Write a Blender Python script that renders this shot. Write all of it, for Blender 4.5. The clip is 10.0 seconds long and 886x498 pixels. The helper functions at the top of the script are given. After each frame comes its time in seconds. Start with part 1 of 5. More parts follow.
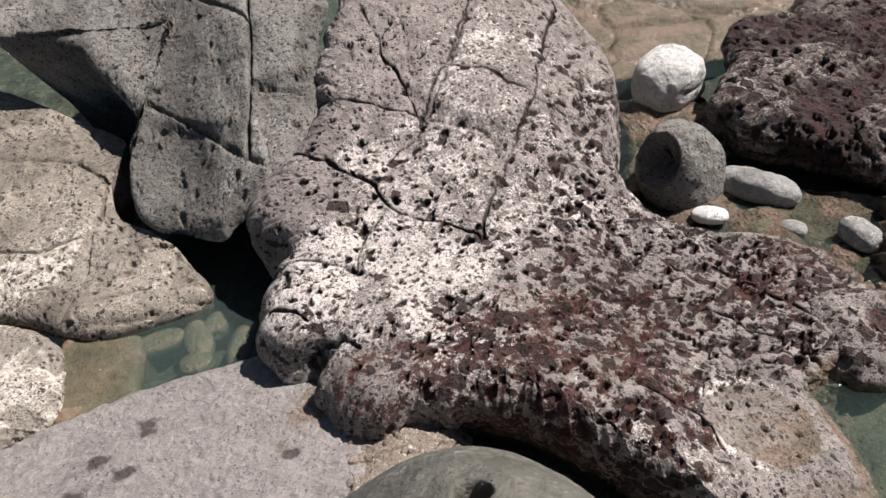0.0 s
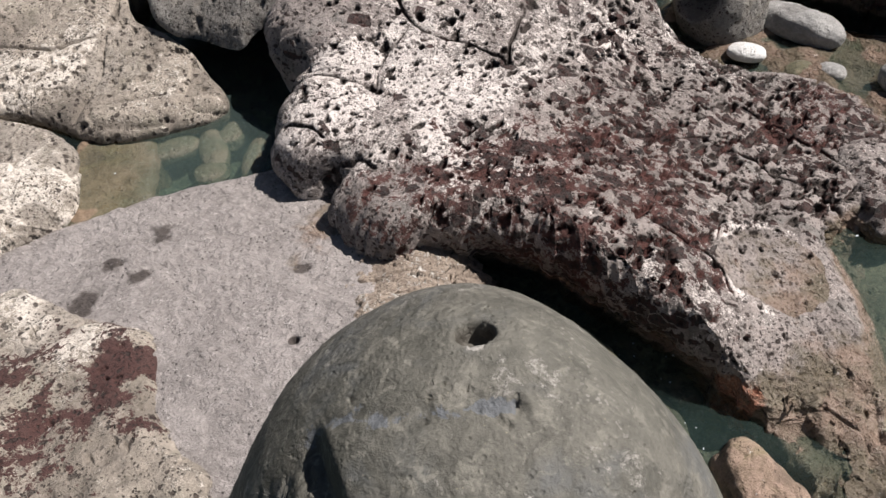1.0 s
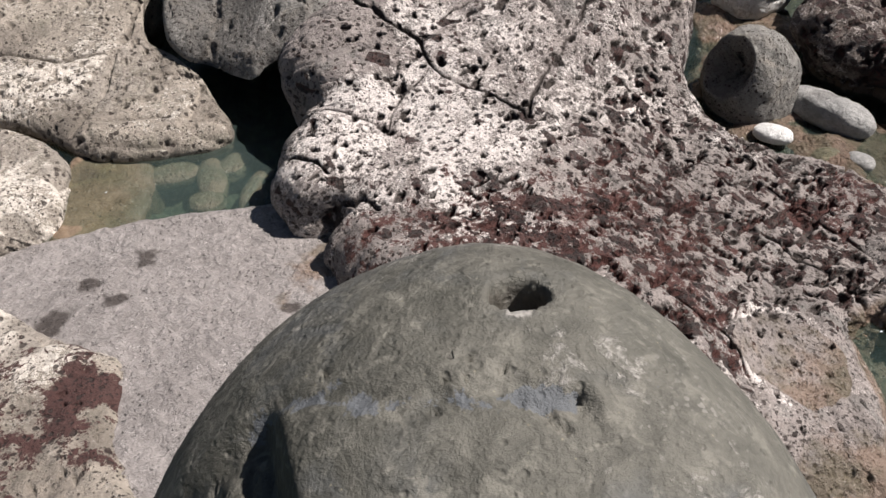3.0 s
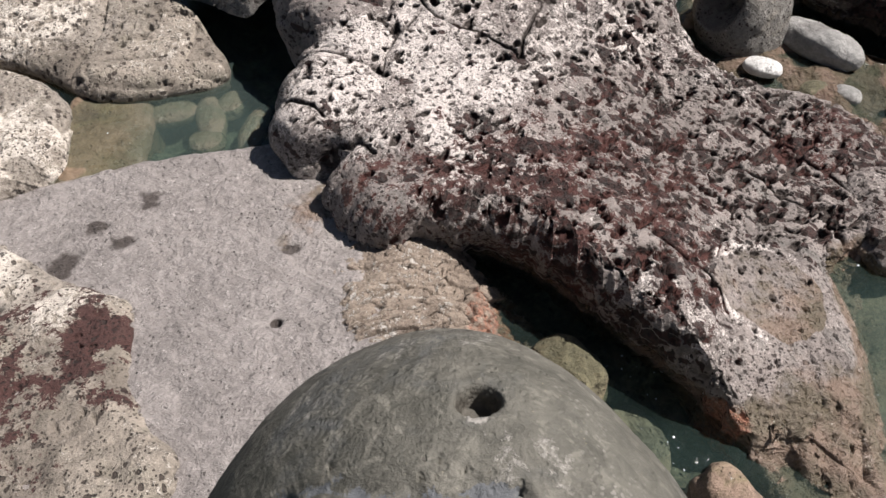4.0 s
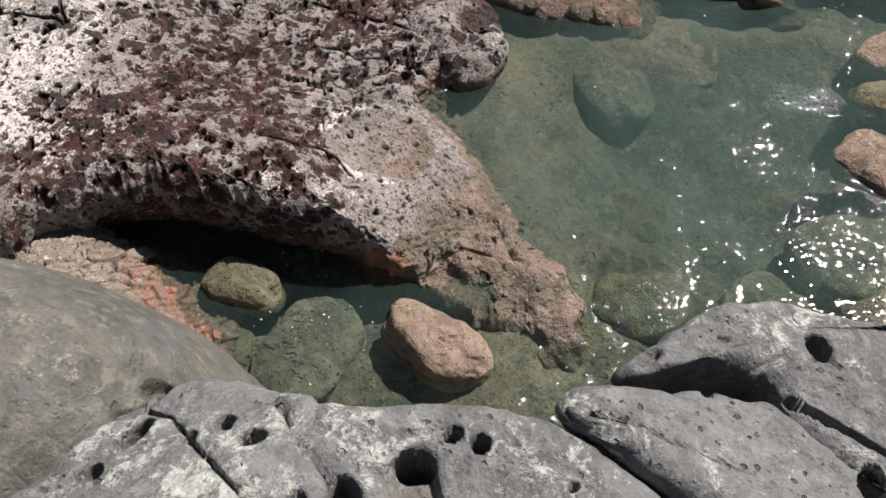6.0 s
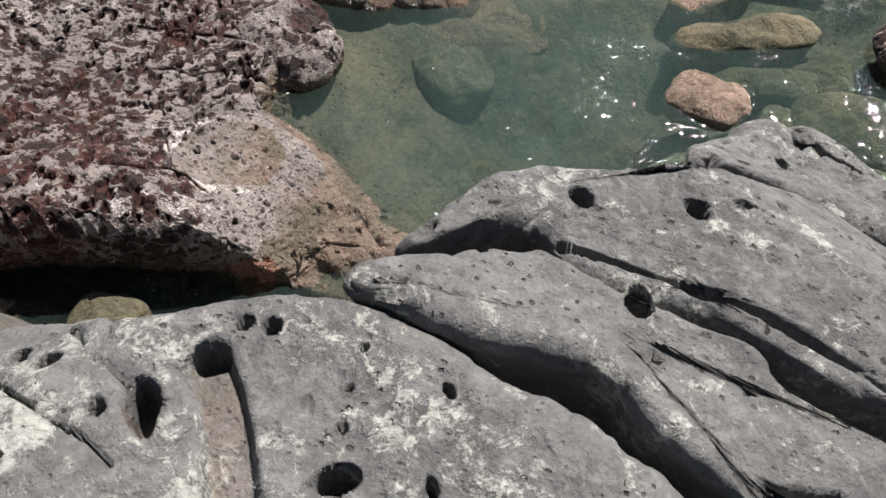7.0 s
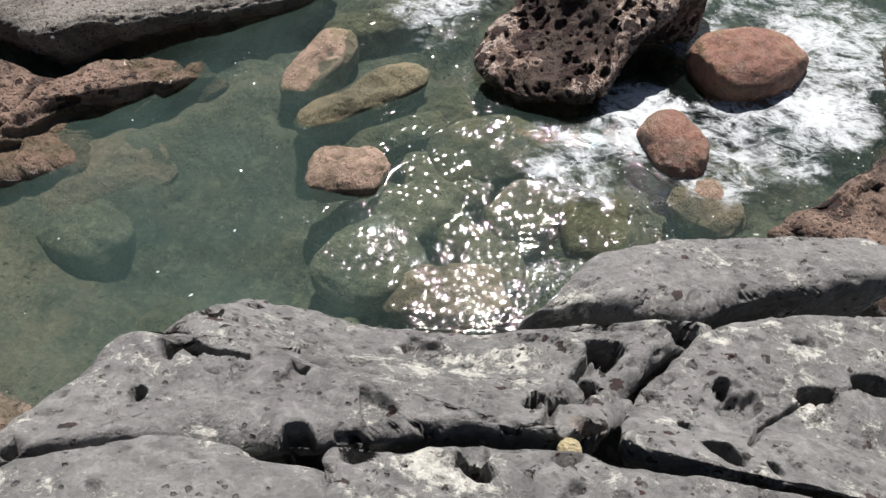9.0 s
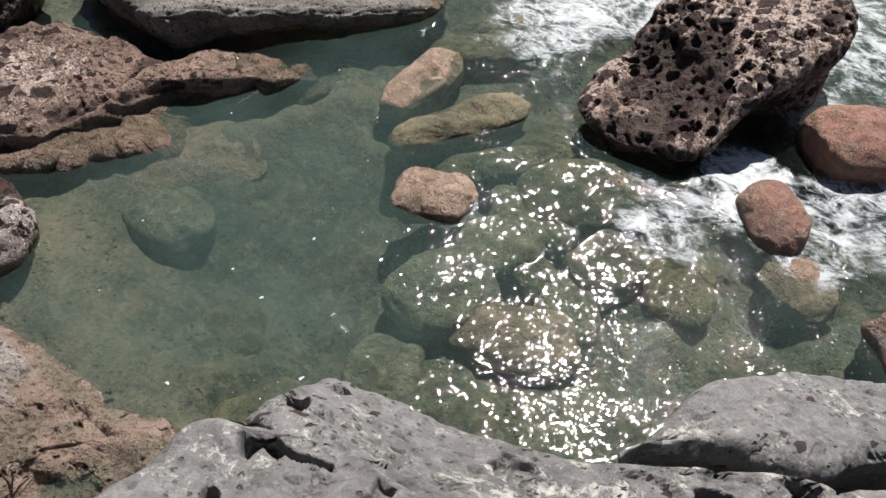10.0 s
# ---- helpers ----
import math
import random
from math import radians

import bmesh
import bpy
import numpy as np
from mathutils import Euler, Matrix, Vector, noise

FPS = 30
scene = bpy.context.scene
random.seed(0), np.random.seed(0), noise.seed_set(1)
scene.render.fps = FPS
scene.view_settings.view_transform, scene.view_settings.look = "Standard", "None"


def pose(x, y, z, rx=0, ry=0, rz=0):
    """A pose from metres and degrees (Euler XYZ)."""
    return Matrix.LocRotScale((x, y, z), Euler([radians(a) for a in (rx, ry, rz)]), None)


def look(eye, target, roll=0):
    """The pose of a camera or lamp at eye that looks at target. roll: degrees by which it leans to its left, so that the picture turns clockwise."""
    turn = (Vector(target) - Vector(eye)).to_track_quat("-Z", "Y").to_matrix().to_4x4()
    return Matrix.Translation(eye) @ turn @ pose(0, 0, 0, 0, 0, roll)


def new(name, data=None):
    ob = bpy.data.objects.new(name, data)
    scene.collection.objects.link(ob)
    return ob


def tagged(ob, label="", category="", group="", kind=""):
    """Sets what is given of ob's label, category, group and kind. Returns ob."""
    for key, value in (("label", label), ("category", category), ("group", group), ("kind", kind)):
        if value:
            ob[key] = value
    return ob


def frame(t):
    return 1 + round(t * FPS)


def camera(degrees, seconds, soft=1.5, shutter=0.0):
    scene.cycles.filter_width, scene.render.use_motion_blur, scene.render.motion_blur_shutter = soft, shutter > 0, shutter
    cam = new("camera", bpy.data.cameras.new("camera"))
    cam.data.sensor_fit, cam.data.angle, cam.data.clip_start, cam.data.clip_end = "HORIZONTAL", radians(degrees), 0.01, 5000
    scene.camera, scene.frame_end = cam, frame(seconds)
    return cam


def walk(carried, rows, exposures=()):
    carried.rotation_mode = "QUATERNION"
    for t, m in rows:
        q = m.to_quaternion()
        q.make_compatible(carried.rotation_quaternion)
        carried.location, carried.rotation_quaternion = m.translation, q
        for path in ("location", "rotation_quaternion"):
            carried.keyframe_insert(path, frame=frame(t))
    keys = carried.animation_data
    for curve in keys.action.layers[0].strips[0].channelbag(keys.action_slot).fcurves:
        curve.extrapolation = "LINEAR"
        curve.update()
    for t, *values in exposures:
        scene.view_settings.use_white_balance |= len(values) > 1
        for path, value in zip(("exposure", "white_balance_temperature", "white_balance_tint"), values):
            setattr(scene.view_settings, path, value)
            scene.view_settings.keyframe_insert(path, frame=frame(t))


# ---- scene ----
cam = camera(52.6, 10.0)
PATH = [
    (0, (-0.260, -0.231, 8.519), (-0.041, 1.288, 7.237), -6.10),
    (0.5, (-0.227, -0.133, 8.488), (-0.057, 1.220, 7.025), -3.87),
    (1, (-0.228, -0.111, 8.418), (-0.117, 1.144, 6.864), -4.78),
    (1.5, (-0.282, -0.050, 8.187), (-0.194, 1.188, 6.618), -1.76),
    (2, (-0.313, 0.034, 7.909), (-0.219, 1.391, 6.443), 1.58),
    (2.5, (-0.296, 0.085, 7.722), (-0.159, 1.503, 6.318), 2.02),
    (2.7, (-0.288, 0.092, 7.722), (-0.148, 1.505, 6.314), 1.31),
    (3.8, (-0.245, 0.167, 8.223), (-0.118, 1.397, 6.650), 1.44),
    (4, (-0.236, 0.154, 8.306), (-0.108, 1.374, 6.726), 1.02),
    (4.5, (-0.104, 0.069, 8.487), (0.128, 1.268, 6.903), 0.68),
    (5, (0.098, -0.070, 8.596), (0.520, 1.015, 6.970), 0.91),
    (5.2, (0.163, -0.130, 8.580), (0.655, 0.882, 6.927), 0.09),
    (6.3, (0.330, -0.730, 8.568), (1.057, 0.096, 6.897), 1.77),
    (6.5, (0.298, -0.784, 8.545), (1.068, -0.011, 6.869), 1.72),
    (7, (0.312, -0.948, 8.520), (1.175, -0.220, 6.869), 1.95),
    (7.5, (0.549, -1.218, 8.558), (1.476, -0.557, 6.914), -2.56),
    (8, (0.768, -1.396, 8.621), (1.875, -0.821, 7.058), -1.49),
    (8.5, (1.081, -1.425, 8.540), (2.302, -1.072, 6.996), 1.69),
    (9, (1.353, -1.558, 8.397), (2.569, -1.219, 6.846), -0.24),
    (9.5, (1.445, -1.563, 8.371), (2.570, -1.046, 6.800), -1.71),
    (9.9, (1.643, -1.412, 8.402), (2.765, -0.895, 6.829), 0.09),
    (10, (1.618, -1.326, 8.379), (2.805, -0.837, 6.845), 3.21),
]
walk(cam, [(t, look(eye, target, roll)) for t, eye, target, roll in PATH])

# ---- sky, sun and exposure ----
SUN_EL, SUN_X, SUN_Y = radians(56.5), 0.990, 0.139
world = bpy.data.worlds.new("sky")
scene.world = world
world.use_nodes = True
sky = world.node_tree.nodes.new("ShaderNodeTexSky")
sky.sky_type, sky.sun_disc, sky.sun_elevation, sky.sun_rotation = "NISHITA", False, SUN_EL, math.atan2(SUN_X, SUN_Y)
background = world.node_tree.nodes["Background"]
background.inputs["Strength"].default_value = 0.028
world.node_tree.links.new(sky.outputs["Color"], background.inputs["Color"])
sun = new("sun", bpy.data.lights.new("sun", "SUN"))
sun.data.energy, sun.data.angle, sun.data.color = 4.8, radians(0.53), (1.0, 0.935, 0.895)
sun.matrix_world = look((0, 0, 30), (-SUN_X * math.cos(SUN_EL), -SUN_Y * math.cos(SUN_EL), 30 - math.sin(SUN_EL)))
scene.view_settings.exposure = 0.72


# ---- noise over arrays of points ----
def stir(h):
    """Random numbers 0..1 from 32-bit whole numbers."""
    h = (h ^ (h >> np.uint32(15))) * np.uint32(2246822519)
    h = (h ^ (h >> np.uint32(13))) * np.uint32(3266489917)
    return ((h ^ (h >> np.uint32(16))) & np.uint32(0xFFFFFF)).astype(np.float32) / np.float32(0x1000000)


def lattice(p, size, steps):
    """The lattice cells of points and their neighbours as hashed numbers along each axis, and the place within the cell."""
    q = p / size
    i = np.floor(q)
    w = (q - i).astype(np.float32)
    i = i.astype(np.int64)
    axes = [[((i[:, k] + a) * m & 0xFFFFFFFF).astype(np.uint32) for a in steps] for k, m in enumerate((73856093, 19349663, 83492791))]
    return axes, w


def salt(seed):
    return np.uint32(seed * 2654435761 & 0xFFFFFFFF)


def soft_noise(p, size, seed=0):
    """Smooth value noise -1..1 with lumps of that size in metres."""
    (hx, hy, hz), w = lattice(p, size, (0, 1))
    w = w * w * (3 - 2 * w)
    wx, wy, wz = w.T
    s = salt(seed)
    row = []
    for a in (0, 1):
        for b in (0, 1):
            h = hx[a] ^ hy[b] ^ s
            lo, hi = stir(h ^ hz[0]), stir(h ^ hz[1])
            row.append(lo + wz * (hi - lo))
    lo, hi = row[0] + wy * (row[1] - row[0]), row[2] + wy * (row[3] - row[2])
    return (lo + wx * (hi - lo)) * 2 - 1


def rough(p, size, octaves=4, seed=0, gain=0.5):
    total, amp = 0, 1.0
    for o in range(octaves):
        total = total + amp * soft_noise(p, size / 2**o, seed + o)
        amp *= gain
    return total


def cells(p, size, seed=0):
    """Distances to the nearest and second nearest scattered point, in units of size, and that point's random number."""
    (hx, hy, hz), w = lattice(p, size, (-1, 0, 1))
    f1 = np.full(len(p), 81.0, np.float32)
    f2 = f1.copy()
    best = np.zeros(len(p), np.uint32)
    for a in (0, 1, 2):
        for b in (0, 1, 2):
            for c in (0, 1, 2):
                h = hx[a] ^ hy[b] ^ hz[c]
                dx = a - 0.85 + np.float32(0.7) * stir(h ^ salt(seed)) - w[:, 0]
                dy = b - 0.85 + np.float32(0.7) * stir(h ^ salt(seed + 1)) - w[:, 1]
                dz = c - 0.85 + np.float32(0.7) * stir(h ^ salt(seed + 2)) - w[:, 2]
                d = dx * dx + dy * dy + dz * dz
                near = d < f1
                f2 = np.where(near, f1, np.minimum(f2, d))
                best = np.where(near, h, best)
                f1 = np.minimum(f1, d)
    return np.sqrt(f1), np.sqrt(f2), stir(best ^ salt(seed + 3))


def step(lo, hi, v):
    k = np.clip((v - lo) / (hi - lo), 0, 1)
    return k * k * (3 - 2 * k)


def to_line(p, line):
    """Distance in plan from points to a line of corners."""
    best = np.full(len(p), 1e9)
    for (ax, ay), (bx, by) in zip(line[:-1], line[1:]):
        dx, dy = bx - ax, by - ay
        k = np.clip(((p[:, 0] - ax) * dx + (p[:, 1] - ay) * dy) / (dx * dx + dy * dy + 1e-9), 0, 1)
        best = np.minimum(best, np.hypot(p[:, 0] - ax - k * dx, p[:, 1] - ay - k * dy))
    return best


def strayed(p, size, far, seed):
    """Points pushed about in plan, so that patches laid out by them get uneven outlines."""
    return p + np.stack([far * rough(p, size, 3, seed), far * rough(p, size, 3, seed + 7), 0 * p[:, 0]], -1)


def spot(p, x, y, r, edge=0.5):
    """1 within r of a place in plan, fading out."""
    return 1 - step(r * (1 - edge), r * (1 + edge), np.hypot(p[:, 0] - x, p[:, 1] - y))


def pits(p, size, chance, depth, seed, stretch=(1, 1, 1), r=(0.22, 0.55)):
    """Depth of weathering hollows: scattered where chance is low, a honeycomb with thin walls where it is high."""
    wob = size * np.stack([0.30 * soft_noise(p, size * 0.9, seed + 20 + k) + 0.16 * soft_noise(p, size * 0.33, seed + 25 + k) for k in range(3)], -1)
    f1, f2, who = cells((p + wob) * stretch, size, seed)
    rad = r[0] + (r[1] - r[0]) * ((who * 7.31) % 1.0)
    bowl = np.minimum((rad - f1) / 0.11, (f2 - f1 - 0.03) / 0.14)
    bowl = step(0.0, 1.0, bowl) * (0.8 + 0.2 * np.clip(1 - f1 / rad, 0, 1))
    on = (who < chance).astype(float)
    return depth * on * bowl * (0.5 + 0.5 * ((who * 3.7) % 1.0))


def facets(p, size, seed):
    """Broken stone: each patch lies at a height of its own (-1..1) and tilts its own way; and how near a patch's border is (0..1)."""
    wob = 0.25 * size * np.stack([soft_noise(p, size * 0.7, seed + 30 + k) for k in range(3)], -1)
    f1, f2, who = cells(p + wob, size, seed)
    tilt = ((who * 13.7) % 1.0 - 0.5) * np.sin(p[:, 0] / size * 2.1) + ((who * 29.3) % 1.0 - 0.5) * np.sin(p[:, 1] / size * 2.1)
    return (2 * who - 1) * step(0.0, 0.12, f2 - f1) + tilt, np.exp(-(((f2 - f1) / 0.05) ** 2))


def strata(p, angle, spacing, seed):
    """Layers that end in small steps: 0..1, rising slowly and falling sharply along the direction."""
    q = (p[:, 0] * math.cos(radians(angle)) + p[:, 1] * math.sin(radians(angle)) + 1.2 * p[:, 2]) / spacing + 0.8 * rough(p, spacing * 3.5, 3, seed)
    f = q - np.floor(q)
    return f * step(1.0, 0.86, f)


# ---- meshes ----
def grid_mesh(name, verts, nu, nv, attributes=None, material=None):
    """A mesh from a grid of nu by nv points, smooth shaded, with named values at its points."""
    k = np.arange(nu * nv).reshape(nu, nv)
    faces = np.stack([k[:-1, :-1], k[1:, :-1], k[1:, 1:], k[:-1, 1:]], -1).reshape(-1, 4)
    me = bpy.data.meshes.new(name)
    me.vertices.add(len(verts))
    me.vertices.foreach_set("co", np.ascontiguousarray(verts, np.float32).ravel())
    me.loops.add(faces.size)
    me.loops.foreach_set("vertex_index", faces.astype(np.int32).ravel())
    me.polygons.add(len(faces))
    me.polygons.foreach_set("loop_start", np.arange(0, faces.size, 4, dtype=np.int32))
    me.polygons.foreach_set("use_smooth", np.ones(len(faces), bool))
    for key, values in (attributes or {}).items():
        at = me.attributes.new(key, "FLOAT", "POINT")
        at.data.foreach_set("value", np.broadcast_to(np.asarray(values, np.float32), (len(verts),)).copy())
    me.update(calc_edges=True)
    me.validate()
    if material:
        me.materials.append(material)
    return me


def normals(v, nu, nv):
    g = v.reshape(nu, nv, 3)
    n = np.cross(np.gradient(g, axis=0), np.gradient(g, axis=1)).reshape(-1, 3)
    return n / (np.linalg.norm(n, axis=1, keepdims=True) + 1e-9)


def smooth_outline(corners, steps=10):
    """A closed curve through the corners."""
    c = np.array(corners, float)
    a, b, d, e = np.roll(c, 1, 0), c, np.roll(c, -1, 0), np.roll(c, -2, 0)
    out = []
    for s in np.linspace(0, 1, steps, endpoint=False):
        out.append(0.5 * (2 * b + (d - a) * s + (2 * a - 5 * b + 4 * d - e) * s**2 + (3 * b - a - 3 * d + e) * s**3))
    return np.stack(out, 1).reshape(-1, 2)


def rock_form(corners, centre, top, base, n, edge=0.3, drop=0.3, under=0.0, flat=0.7, turn=0.88, wobble=0.0, grow=0.0, hollowed=False):
    """Points of a rock mass: a top that follows top(x, y), a rounded rim along the outline, and sides down to base, drawn in by under. Edge, drop and under may follow the place on the rim."""
    out = smooth_outline(corners)
    cx, cy = centre
    ang = np.arctan2(out[:, 1] - cy, out[:, 0] - cx)
    rad = np.hypot(out[:, 0] - cx, out[:, 1] - cy)
    order = np.argsort(ang)
    ang, rad = ang[order], rad[order]
    ang, rad = np.r_[ang - 2 * np.pi, ang, ang + 2 * np.pi], np.r_[rad, rad, rad]
    a, b = np.meshgrid(np.linspace(-1, 1, n), np.linspace(-1, 1, n), indexing="ij")
    a, b = a.ravel(), b.ravel()
    s = np.maximum(np.abs(a), np.abs(b))
    th = np.arctan2(b, a)
    R = np.interp(th, ang, rad)
    if wobble:
        R = R + wobble * rough(np.stack([cx + R * np.cos(th), cy + R * np.sin(th), 0 * R], -1), 0.16, 3, 7)
    R = R + grow
    rim_x, rim_y = cx + R * np.cos(th), cy + R * np.sin(th)
    edge, drop, under = (k(rim_x, rim_y) if callable(k) else k for k in (edge, drop, under))
    e = np.minimum(edge, 0.6 * R)
    under = np.minimum(under, 0.6 * R if hollowed else 0.45 * R)
    k1 = np.clip(s / flat, 0, 1)
    k2 = np.clip((s - flat) / (turn - flat), 0, 1) * np.pi / 2
    k3 = np.clip((s - turn) / (1 - turn), 0, 1)
    r = (R - e) * k1 + e * np.sin(k2) - under * np.sin(k3 * np.pi / 2)
    x, y = cx + r * np.cos(th), cy + r * np.sin(th)
    z = top(x, y) - drop * (1 - np.cos(k2))
    z = z + (base - z) * k3
    return np.stack([x, y, z], -1), n


def rock(name, label, form, material, relief=None, cover=None, group="", category="rock", parent=None):
    """A rock from points of rock_form(); relief(p, normal) gives how far it stands out and how deep it is sunk, cover(p, relief) its growth and stains."""
    v, n = form
    nm = normals(v, n, n)
    if nm[(n // 2) * n + n // 2, 2] < 0:
        nm = -nm
    out, sunk = relief(v, nm) if relief else (0 * v[:, 0], 0 * v[:, 0])
    p = v + nm * out[:, None]
    p[:, 2] -= sunk * step(0.15, 0.55, nm[:, 2])
    ob = new(name, grid_mesh(name, p, n, n, cover(v, out - sunk) if cover else None, material))
    if parent:
        ob.parent = parent
        return ob
    return tagged(ob, label, category, group)


def stone_form(x, y, z, rx, ry, rz, turn=0, n=90, box=2.4, lump=0.12, seed=0, tilt=0, taper=0.0):
    """A whole stone: a rounded block with lumps, resting with its middle at z."""
    u, w = np.meshgrid(np.linspace(0, np.pi, n), np.linspace(0, 2 * np.pi, n), indexing="ij")
    u, w = u.ravel(), w.ravel()
    d = np.stack([np.sin(u) * np.cos(w), np.sin(u) * np.sin(w), np.cos(u)], -1)
    size = (np.abs(d) ** box).sum(-1) ** (-1 / box)
    q = d * size[:, None]
    q = q * (1 + lump * rough(d * 1.0 + seed * 7.7, 0.9, 3, seed))[:, None]
    q[:, 1] *= 1 + taper * q[:, 0]
    q = q * (rx, ry, rz)
    m = np.array((pose(0, 0, 0, 0, tilt, 0).to_3x3()))
    q = q @ m.T
    c, s = math.cos(radians(turn)), math.sin(radians(turn))
    q = np.stack([c * q[:, 0] - s * q[:, 1], s * q[:, 0] + c * q[:, 1], q[:, 2]], -1)
    return q + (x, y, z), n


def stone(name, label, form, material, relief=None, cover=None, group="", category="stone"):
    v, n = form
    mid = v.mean(0)
    nm = normals(v, n, n)
    flip = np.sign(((v - mid) * nm).sum(-1).mean())
    nm = nm * flip
    pole = np.r_[np.arange(n), np.arange(n * n - n, n * n)]
    nm[pole] = (v - mid)[pole] / (np.linalg.norm((v - mid)[pole], axis=1, keepdims=True) + 1e-9)
    out = relief(v, nm) if relief else np.zeros(len(v))
    g = out.reshape(n, n)
    g[:, -1] = g[:, 0]
    g[0], g[-1] = g[0].mean(), g[-1].mean()
    p = v + nm * out[:, None]
    g3 = p.reshape(n, n, 3)
    g3[:, -1] = g3[:, 0]
    ob = new(name, grid_mesh(name, p - mid, n, n, cover(v, out) if cover else None, material))
    ob.location = mid
    return tagged(ob, label, category, group)


# ---- materials ----
class Nodes:
    def __init__(self, name):
        self.material = bpy.data.materials.new(name)
        self.material.use_nodes = True
        self.tree = self.material.node_tree
        self.shader = self.tree.nodes["Principled BSDF"]
        self.out = self.tree.nodes["Material Output"]
        self.where = self.tree.nodes.new("ShaderNodeTexCoord").outputs["Object"]

    def link(self, a, b):
        if isinstance(a, (int, float)):
            b.default_value = a
        elif isinstance(a, tuple):
            b.default_value = (*a, 1.0) if len(a) == 3 else a
        else:
            self.tree.links.new(a, b)

    def noise(self, scale, detail=4.0, rough_=0.55, distort=0.0, where=None):
        k = self.tree.nodes.new("ShaderNodeTexNoise")
        k.inputs["Scale"].default_value, k.inputs["Detail"].default_value = scale, detail
        k.inputs["Roughness"].default_value, k.inputs["Distortion"].default_value = rough_, distort
        self.link(where or self.where, k.inputs["Vector"])
        return k.outputs["Fac"]

    def voronoi(self, scale, feature="F1", where=None, out="Distance"):
        k = self.tree.nodes.new("ShaderNodeTexVoronoi")
        k.feature = feature
        k.inputs["Scale"].default_value = scale
        self.link(where or self.where, k.inputs["Vector"])
        return k.outputs[out]

    def attr(self, name):
        k = self.tree.nodes.new("ShaderNodeAttribute")
        k.attribute_name = name
        return k.outputs["Fac"]

    def math(self, op, a, b=0.0, c=0.0, clamp=False):
        k = self.tree.nodes.new("ShaderNodeMath")
        k.operation, k.use_clamp = op, clamp
        for v, i in zip((a, b, c), k.inputs):
            self.link(v, i)
        return k.outputs[0]

    def ramp(self, v, lo, hi, a=0.0, b=1.0):
        k = self.tree.nodes.new("ShaderNodeMapRange")
        k.interpolation_type = "SMOOTHSTEP"
        for name, value in (("Value", v), ("From Min", lo), ("From Max", hi), ("To Min", a), ("To Max", b)):
            self.link(value, k.inputs[name])
        return k.outputs[0]

    def mix(self, fac, a, b):
        k = self.tree.nodes.new("ShaderNodeMix")
        k.data_type = "RGBA"
        self.link(fac, k.inputs["Factor"])
        self.link(a, k.inputs[6])
        self.link(b, k.inputs[7])
        return k.outputs[2]

    def stretched(self, x, y, z, turn=0.0):
        k = self.tree.nodes.new("ShaderNodeMapping")
        k.inputs["Scale"].default_value = (x, y, z)
        k.inputs["Rotation"].default_value = (0, 0, radians(turn))
        self.link(self.where, k.inputs["Vector"])
        return k.outputs[0]

    def slanted(self, long, turn):
        """The place, drawn out along a direction in plan."""
        k = self.tree.nodes.new("ShaderNodeMapping")
        k.vector_type = "TEXTURE"
        k.inputs["Scale"].default_value = (long, 1, 1)
        k.inputs["Rotation"].default_value = (0, 0, radians(turn))
        self.link(self.where, k.inputs["Vector"])
        return k.outputs[0]

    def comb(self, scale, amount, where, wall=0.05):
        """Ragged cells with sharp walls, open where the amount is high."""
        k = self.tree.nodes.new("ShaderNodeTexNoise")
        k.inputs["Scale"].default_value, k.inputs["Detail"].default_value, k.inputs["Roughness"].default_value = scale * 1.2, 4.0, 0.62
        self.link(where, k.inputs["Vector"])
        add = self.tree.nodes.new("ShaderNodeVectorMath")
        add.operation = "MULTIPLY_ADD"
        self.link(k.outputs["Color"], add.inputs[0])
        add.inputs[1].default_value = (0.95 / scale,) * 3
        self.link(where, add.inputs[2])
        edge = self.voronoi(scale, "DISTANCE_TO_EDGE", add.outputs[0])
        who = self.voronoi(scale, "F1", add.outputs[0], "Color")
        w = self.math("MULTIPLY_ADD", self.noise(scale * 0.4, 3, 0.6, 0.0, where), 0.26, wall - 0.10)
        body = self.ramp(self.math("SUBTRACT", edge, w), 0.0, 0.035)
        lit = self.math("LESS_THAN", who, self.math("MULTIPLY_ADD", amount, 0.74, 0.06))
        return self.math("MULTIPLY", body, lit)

    def warped(self, scale):
        """The place, shifted to and fro a little, for ragged edges."""
        k = self.tree.nodes.new("ShaderNodeTexNoise")
        k.inputs["Scale"].default_value, k.inputs["Detail"].default_value = scale * 1.3, 3.0
        self.link(self.where, k.inputs["Vector"])
        add = self.tree.nodes.new("ShaderNodeVectorMath")
        add.operation = "MULTIPLY_ADD"
        self.link(k.outputs["Color"], add.inputs[0])
        add.inputs[1].default_value = (0.7 / scale,) * 3
        self.link(self.where, add.inputs[2])
        return add.outputs[0]

    def bump(self, height, strength, distance, normal=None):
        k = self.tree.nodes.new("ShaderNodeBump")
        k.inputs["Strength"].default_value, k.inputs["Distance"].default_value = strength, distance
        self.link(height, k.inputs["Height"])
        if normal is not None:
            self.link(normal, k.inputs["Normal"])
        return k.outputs[0]


